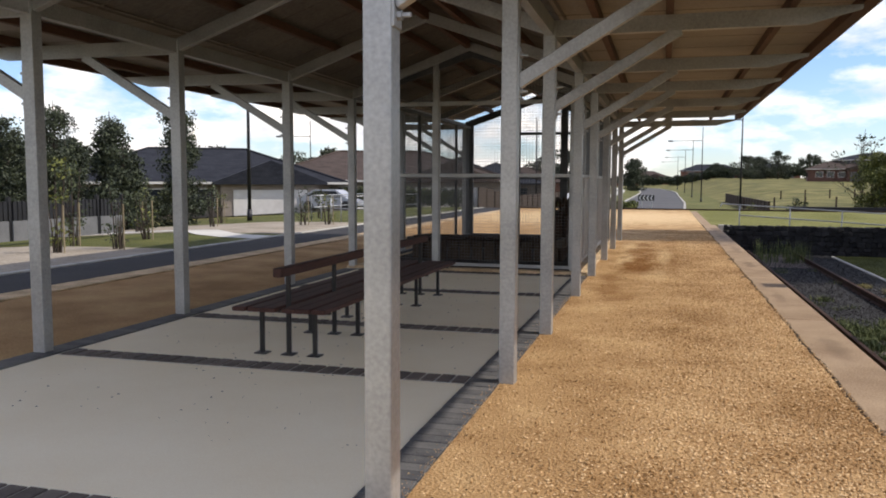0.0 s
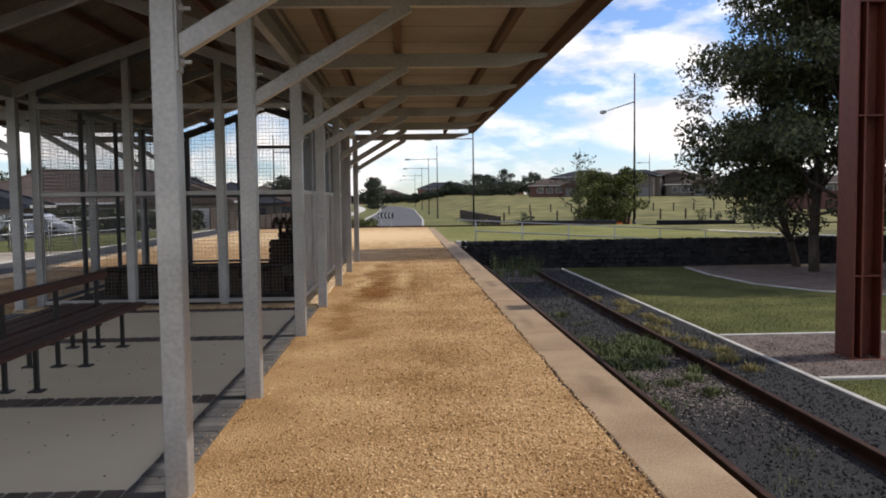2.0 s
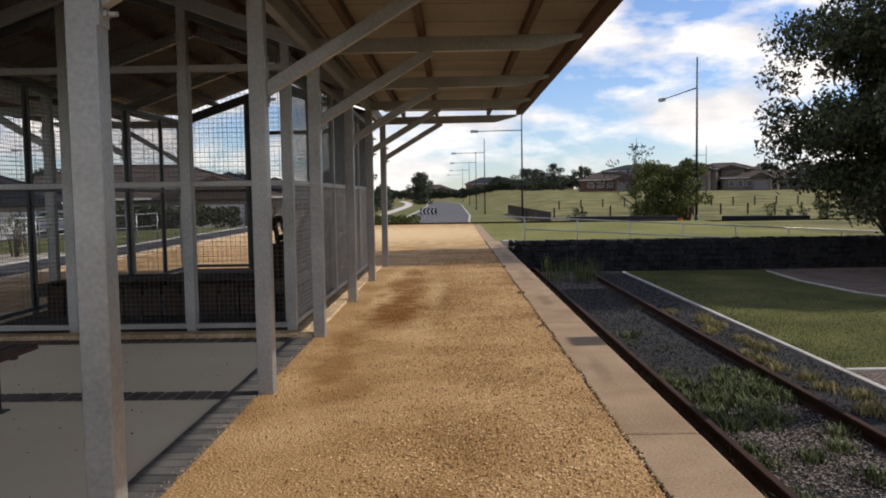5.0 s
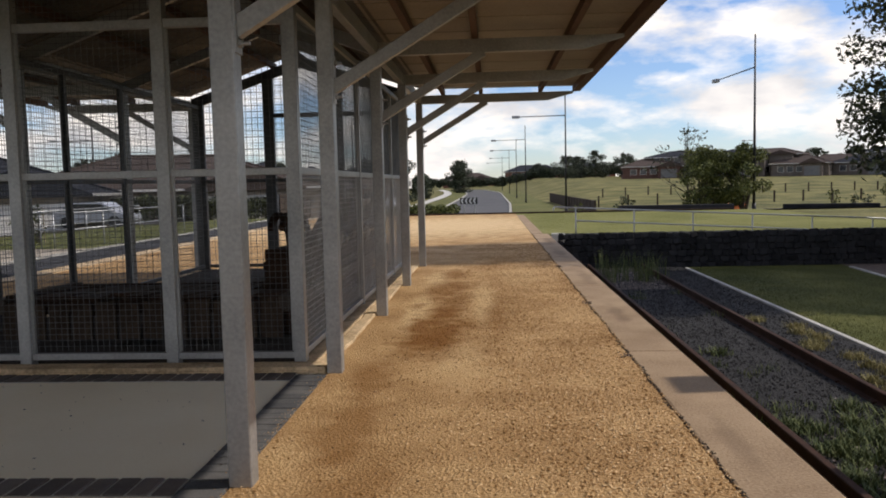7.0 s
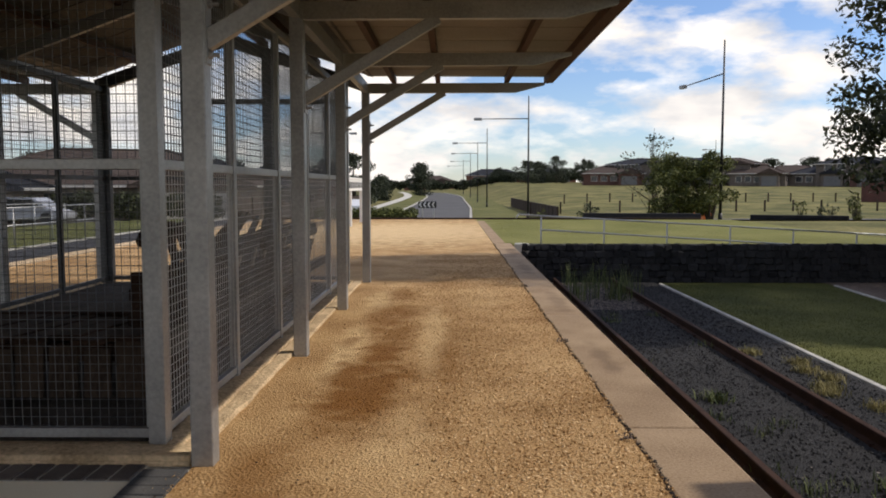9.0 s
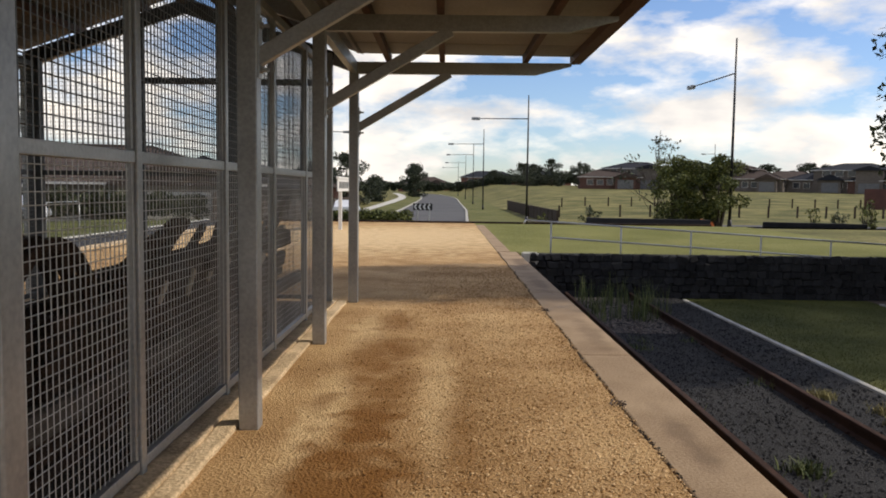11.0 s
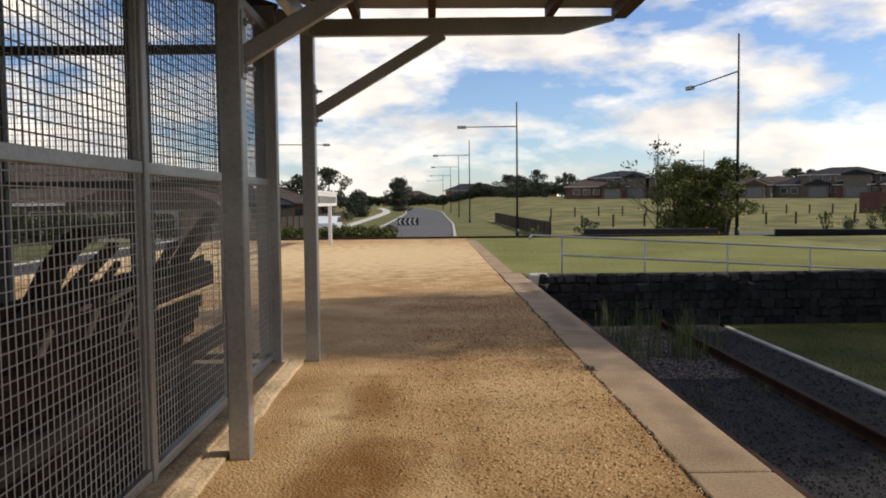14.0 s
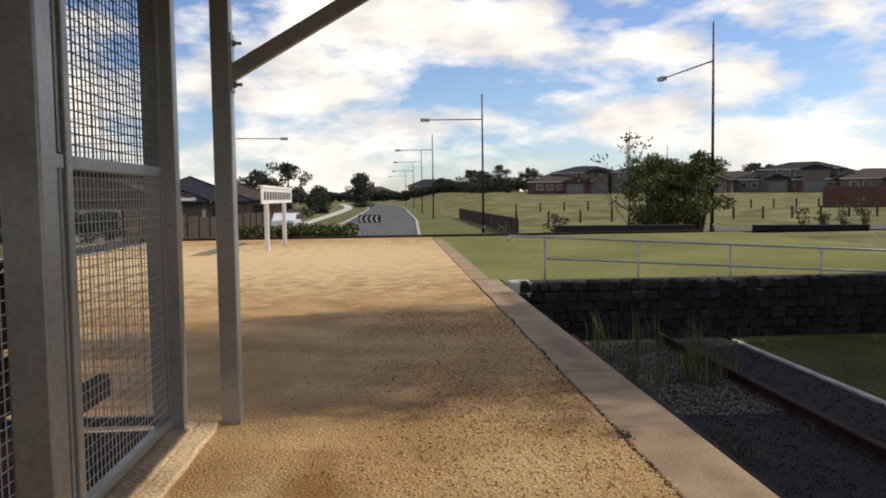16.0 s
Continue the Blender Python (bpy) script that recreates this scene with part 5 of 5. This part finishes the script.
for x, y, t, w, d, wl_, rs_, wm, rm, lb, st in (
    (-32.6, 50.5, 33, 19, 12, 2.5, 2.6, BRICK_PALE, TILE_DARK, "single-storey house with a charcoal tiled hip roof", 1),
    (-21.5, 60.2, 22, 19, 12, 2.5, 2.5, BRICK_PALE, TILE_BROWN, "single-storey house with a brown tiled hip roof", 1),
    (-46.2, 35.5, 50, 15, 11, 2.5, 2.3, BRICK_RED, TILE_DARK, "brick house with a dark hip roof behind trees", 1),
    (-19.4, 77.4, -78, 16, 11, 2.5, 2.6, BRICK_DUSK, TILE_DARK, "pale brick house with a charcoal hip roof", 1),
    (-19.4, 96.8, -80, 16, 11, 2.5, 2.6, BRICK_DUSK, TILE_DARK, "pale brick house with a charcoal hip roof", 1),
    (-19.4, 118.2, -80, 17, 11, 2.5, 2.4, BRICK_RED, TILE_BROWN, "red brick house with a brown hip roof", 1),
    (-23.1, 141.9, -80, 17, 11, 2.5, 2.4, BRICK_PALE, TILE_DARK, "pale brick house with a charcoal hip roof", 1),
    (17.9, 322.5, 0, 22, 12, 2.6, 2.6, BRICK_RED, TILE_DARK, "red brick house at the end of the road", 1),
    (-7.4, 322.5, 0, 20, 12, 2.6, 2.6, BRICK_RED, TILE_BROWN, "red brick house at the end of the road", 1),
    (37.8, 313.9, 0, 20, 12, 2.6, 2.6, BRICK_RED, TILE_DARK, "distant brick house with a dark roof", 1),
):
    house(x, y, t, w, d, wl_, rs_, wm, rm, lb, st)
# dense row of houses across the field
rh = random.Random(21)
for k in range(17):
    az = 11.7 + 2.0 * k
    d = 206 - 1.0 * k + rh.uniform(-7, 7)
    x, y = 1 + d * math.sin(radians(az)), 13 + d * math.cos(radians(az))
    two = k in (1, 3, 4, 8, 12)
    house(x, y, -az + rh.uniform(-14, 14), 13 + rh.uniform(-1, 3), 10, 4.9 if two else 2.7, 1.7 if two else 2.1, (BRICK_MAROON, BRICK_DUSK, BRICK_DUSK)[k % 3] if not two else BRICK_DUSK, (TILE_BROWN, TILE_DARK)[(k * 5 // 3) % 2], "two-storey dull brick house across the field" if two else "single-storey brick house across the field", 2 if two else 1)
low_wall(49.9, 102, 82, 93.5, 2.5, RED_FENCE, "long red-brown steel boundary fence", 0.1, "steel_fence")

# far trees along the skyline
for k, (x, y, h, sp) in enumerate(((-6.0, 188.1, 8.6, 3.0), (-13.4, 126.0, 8.8, 5.2), (-17.6, 130.0, 7.6, 4.4), (-10.9, 145.1, 4.5, 1.2), (34.6, 263.4, 10, 6), (29.4, 268.8, 8, 5.5), (-52.5, 86.0, 8, 4), (-39.9, 91.4, 8, 4), (-65.1, 75.2, 9, 5), (-78.8, 64.5, 9, 5), (100.8, 258.0, 9, 5), (117.6, 255.8, 9, 6), (18.9, 311.8, 6, 4), (-37.8, 150.5, 8, 4), (58.8, 249.4, 9, 6), (79.8, 245.1, 8, 6), (105.0, 238.6, 9, 6), (123.9, 234.3, 8, 5), (141.8, 220.4, 9, 6), (157.5, 209.6, 9, 6), (25.2, 258.0, 8, 6), (42.0, 253.7, 9, 6), (-94.5, 118.2, 9, 6), (-63.0, 129.0, 9, 6), (-47.2, 139.8, 9, 6))):
    tree(x, y, height(x, y), h, sp, 0.16, 0.2, 70, 0.2, LEAF_DULL, "rounded dark gum tree on the skyline", 200 + k, per=95, clump=(0.5, 1.3))

# ---- paving pieces, grains, weeds ----
def paver_mesh(lx, ly, mat):
    bm = bmesh.new()
    box(bm, -lx / 2, lx / 2, -ly / 2, ly / 2, -0.05, 0.0, 0.006)
    return mesh_of("paver", bm, mat)


paving = thing("pavement_border", "dark clay paver border round the shelter floor", "paving", kind="structure")
bm = bmesh.new()
box(bm, -0.305, -0.05, -6, 10.53, -0.4, -0.016)
box(bm, -4.265, -4.01, -6, 10.53, -0.4, -0.0105)
for yb in (0.62, 3.445, 5.48, 8.22, 10.53):
    box(bm, -4.01, -0.305, yb - 0.235, yb - 0.003, -0.011, -0.0085)
part("mortar_bed", bm, MORTAR, paving)
edge, cross, back = paver_mesh(0.238, 0.112, PAVER), paver_mesh(0.104, 0.222, PAVER_BROWN), paver_mesh(0.235, 0.112, PAVER)
rnd = random.Random(4)
def lay(me, x, y, z, turn=0.0):
    ob = new("paver", me)
    ob.parent = paving
    ob.matrix_local = pose(x, y, z, rnd.uniform(-0.6, 0.6), rnd.uniform(-0.6, 0.6), turn + rnd.uniform(-0.7, 0.7))
for k in range(106):
    y = -2.2 + 0.12 * k
    if y < 10.48:
        lay(edge, -0.180, y, -0.001 + rnd.uniform(-0.002, 0.003))
for yb in (0.62, 3.445, 5.48, 8.22, 10.53):
    for k in range(30):
        lay(cross, -0.365 - 0.1225 * k, yb - 0.119, 0.0 + rnd.uniform(-0.002, 0.002), 0)
for k in range(82):
    lay(back, -4.137, 0.6 + 0.12 * k, 0.001)


def grains(rng, n):
    y = -1.9 + 25.5 * rng.uniform(0, 1, n) ** 1.5
    x = rng.uniform(-0.02, 2.44, n)
    wob = 0.05 * np.sin(5 * y) + 0.04 * np.sin(13 * y + 1)
    keep = (x > 0.02 + wob - 0.06 * (y < 10.5)) & ~((y > 10.3) & (x < 0.20 + wob)) & (rng.uniform(0, 1, n) < 0.10 + 0.90 * np.clip((x - 0.55 + 0.25 * np.sin(1.7 * y) * np.sin(0.6 * y + 1)) / 1.1, 0, 1) ** 1.3 + 0.25 * ((y < 6) & (x > 0.35)))
    return np.stack([x, y, rng.uniform(-0.006, 0.003, n)], -1)[keep]


v, f = scatter_blobs(115000, grains, (0.0035, 0.0130), 0.6, 2)
tagged(new("loose_gravel", raw_mesh("loose_gravel", v, f, STONES)), "loose golden granite grains on the platform", "gravel", kind="stuff")


def lip(rng, n):
    y = rng.uniform(-1.5, 10.4, n)
    return np.stack([-0.02 + 0.05 * np.abs(rng.normal(size=n)) * rng.choice([-1, 1], n, p=[0.6, 0.4]) + 0.02 * np.sin(4 * y), y, rng.uniform(-0.003, 0.006, n)], -1)


v, f = scatter_blobs(3000, lip, (0.002, 0.006), 0.6, 3)
tagged(new("spilled_gravel", raw_mesh("spilled_gravel", v, f, STONES)), "gravel grains spilled onto the paver border", "gravel", kind="stuff")


def ballast(rng, n):
    y = -0.5 + 26.5 * rng.uniform(0, 1, n) ** 1.3
    x = rng.uniform(2.92, 6.37, n)
    keep = (np.abs(x - 3.86) > 0.06) & (np.abs(x - 5.28) > 0.06)
    return np.stack([x, y, rng.uniform(-0.905, -0.885, n)], -1)[keep]


v, f = scatter_blobs(36000, ballast, (0.008, 0.021), 0.8, 5)
tagged(new("track_ballast", raw_mesh("track_ballast", v, f, BALLAST_STONE)), "loose dark crushed stone between the rails", "ballast", kind="stuff")


def mulch_a(rng, n):
    return np.stack([rng.uniform(6.55, 9.3, n), rng.uniform(9.4, 12.5, n), rng.uniform(-0.90, -0.88, n)], -1)


def mulch_b(rng, n):
    return np.stack([rng.uniform(3.94, 5.21, n), rng.normal(9.3, 0.95, n), rng.uniform(-0.895, -0.875, n)], -1)


def mulch_c(rng, n):
    return np.stack([rng.uniform(3.94, 5.21, n), rng.uniform(21.7, 26.0, n), rng.uniform(-0.895, -0.875, n)], -1)


for fn, n, sd in ((mulch_a, 9000, 6), (mulch_b, 6000, 7), (mulch_c, 8000, 8)):
    v, f = scatter_blobs(n, fn, (0.006, 0.017), 0.35, sd)
    tagged(new("mulch_chips", raw_mesh("mulch_chips", v, f, CHIPS)), "grey bark chips strewn over the bed", "mulch", kind="stuff")


def tufts(spots, per, spread):
    def place(rng, n):
        out = []
        for x, y in spots:
            q = rng.normal(0, spread, (per, 2)) + (x, y)
            out.append(np.c_[q, np.full(per, -0.90)])
        return np.concatenate(out)
    return place


r5 = random.Random(9)
beds = {
    "track_weeds": (tufts([(r5.uniform(3.96, 5.2), r5.gauss(10.6, 1.3)) for _ in range(42)], 160, 0.085), (0.025, 0.13), (0.004, 0.010), 1.3, WEED, "green weeds growing between the rails"),
    "kerb_grass": (tufts([(5.8 + r5.uniform(-0.22, 0.3), 9.9 + 0.45 * k + r5.uniform(-0.15, 0.15)) for k in range(18)], 220, 0.08), (0.03, 0.12), (0.003, 0.007), 1.2, STRAW, "straw-yellow grass tufts beside the rail"),
    "tall_reeds": (tufts([(r5.uniform(3.9, 5.4), r5.uniform(22.8, 25.8)) for _ in range(17)], 22, 0.08), (0.25, 0.72), (0.004, 0.008), 0.5, WEED, "tall green reeds at the foot of the wall"),
    "sparse_weeds": (tufts([(r5.uniform(3.05, 5.2), r5.uniform(2, 21.5)) for _ in range(40)], 34, 0.09), (0.03, 0.11), (0.003, 0.006), 0.9, WEED, "small weeds scattered in the ballast"),
    "edge_weeds": (tufts([(3.2 + r5.uniform(-0.15, 0.3), r5.uniform(4.8, 13)) for _ in range(26)], 60, 0.10), (0.06, 0.25), (0.003, 0.006), 0.8, WEED, "weeds along the foot of the platform"),
}
for k, (name, (fn, tall, wide, lean, mat, label)) in enumerate(beds.items()):
    v, f = scatter_blades(0, fn, tall, wide, lean, 40 + k)
    tagged(new(name, raw_mesh(name, v, f, mat)), label, "weeds", kind="stuff")


def lawn_a(rng, n):
    y = rng.uniform(4, 26.1, n)
    x = 6.55 + rng.uniform(0, 1, n) ** 1.3 * 6
    keep = ~((y > 9.2) & (y < 12.7) & (x < 9.6)) & ~((x > 10.4) & (y > 17.8))
    return np.stack([x, y, np.full(n, -0.915)], -1)[keep]


def lawn_b(rng, n):
    x = rng.uniform(2.7, 10, n)
    y = rng.uniform(27.4, 42.6, n)
    return np.stack([x, y, np.full(n, -0.012)], -1)


for fn, n, sd, gm, tall in ((lawn_a, 70000, 50, LAWN, (0.012, 0.032)), (lawn_b, 24000, 51, VERGE, (0.006, 0.015))):
    v, f = scatter_blades(n, fn, tall, (0.003, 0.006), 1.3, sd)
    tagged(new("lawn_grass", raw_mesh("lawn_grass", v, f, gm)), "short mown grass blades of the lawn", "grass", kind="stuff")
for k, (x, y) in enumerate(((2.40, 13.95), (2.38, 11.0), (2.42, 18.2))):
    v, f = scatter_blobs(26, lambda rng, n: np.c_[rng.normal(x, 0.035, n), rng.normal(y, 0.05, n), rng.uniform(0, 0.03, n)], (0.006, 0.013), 0.8, 70 + k)
    tagged(new("dirt_clod", raw_mesh("dirt_clod", v, f, MULCH)), "small dark clod of dirt against the coping", "dirt", kind="stuff")


def edge_dirt(rng, n):
    y = rng.uniform(0.5, 27.3, n)
    x = 2.425 + 0.012 * np.sin(3.1 * y) + 0.008 * np.sin(9.7 * y) + rng.normal(0, 0.006, n)
    return np.stack([x, y, rng.uniform(-0.008, 0.003, n)], -1)[rng.uniform(0, 1, n) < 0.55 + 0.45 * np.sin(1.9 * y) * np.sin(0.7 * y)]


v, f = scatter_blobs(5200, edge_dirt, (0.004, 0.011), 0.6, 81)
tagged(new("edge_dirt", raw_mesh("edge_dirt", v, f, MULCH_DARK)), "dark dirt caught along the coping joint", "dirt", kind="stuff")


def litter(rng, n):
    a = np.stack([rng.uniform(-0.35, 2.3, n), rng.uniform(1.0, 18.7, n), np.full(n, 0.004)], -1)
    b = np.stack([rng.uniform(-3.6, -0.5, n // 3), rng.uniform(1.5, 10.2, n // 3), np.full(n // 3, -0.008)], -1)
    return np.concatenate([a[rng.uniform(0, 1, n) < np.clip(1.1 - 0.5 * a[:, 0], 0.1, 1)], b])


v, f = scatter_blobs(900, litter, (0.003, 0.011), 0.35, 82)
tagged(new("leaf_litter", raw_mesh("leaf_litter", v, f, OLD_WOOD)), "small dry dark leaves scattered over the ground", "leaves", kind="stuff")
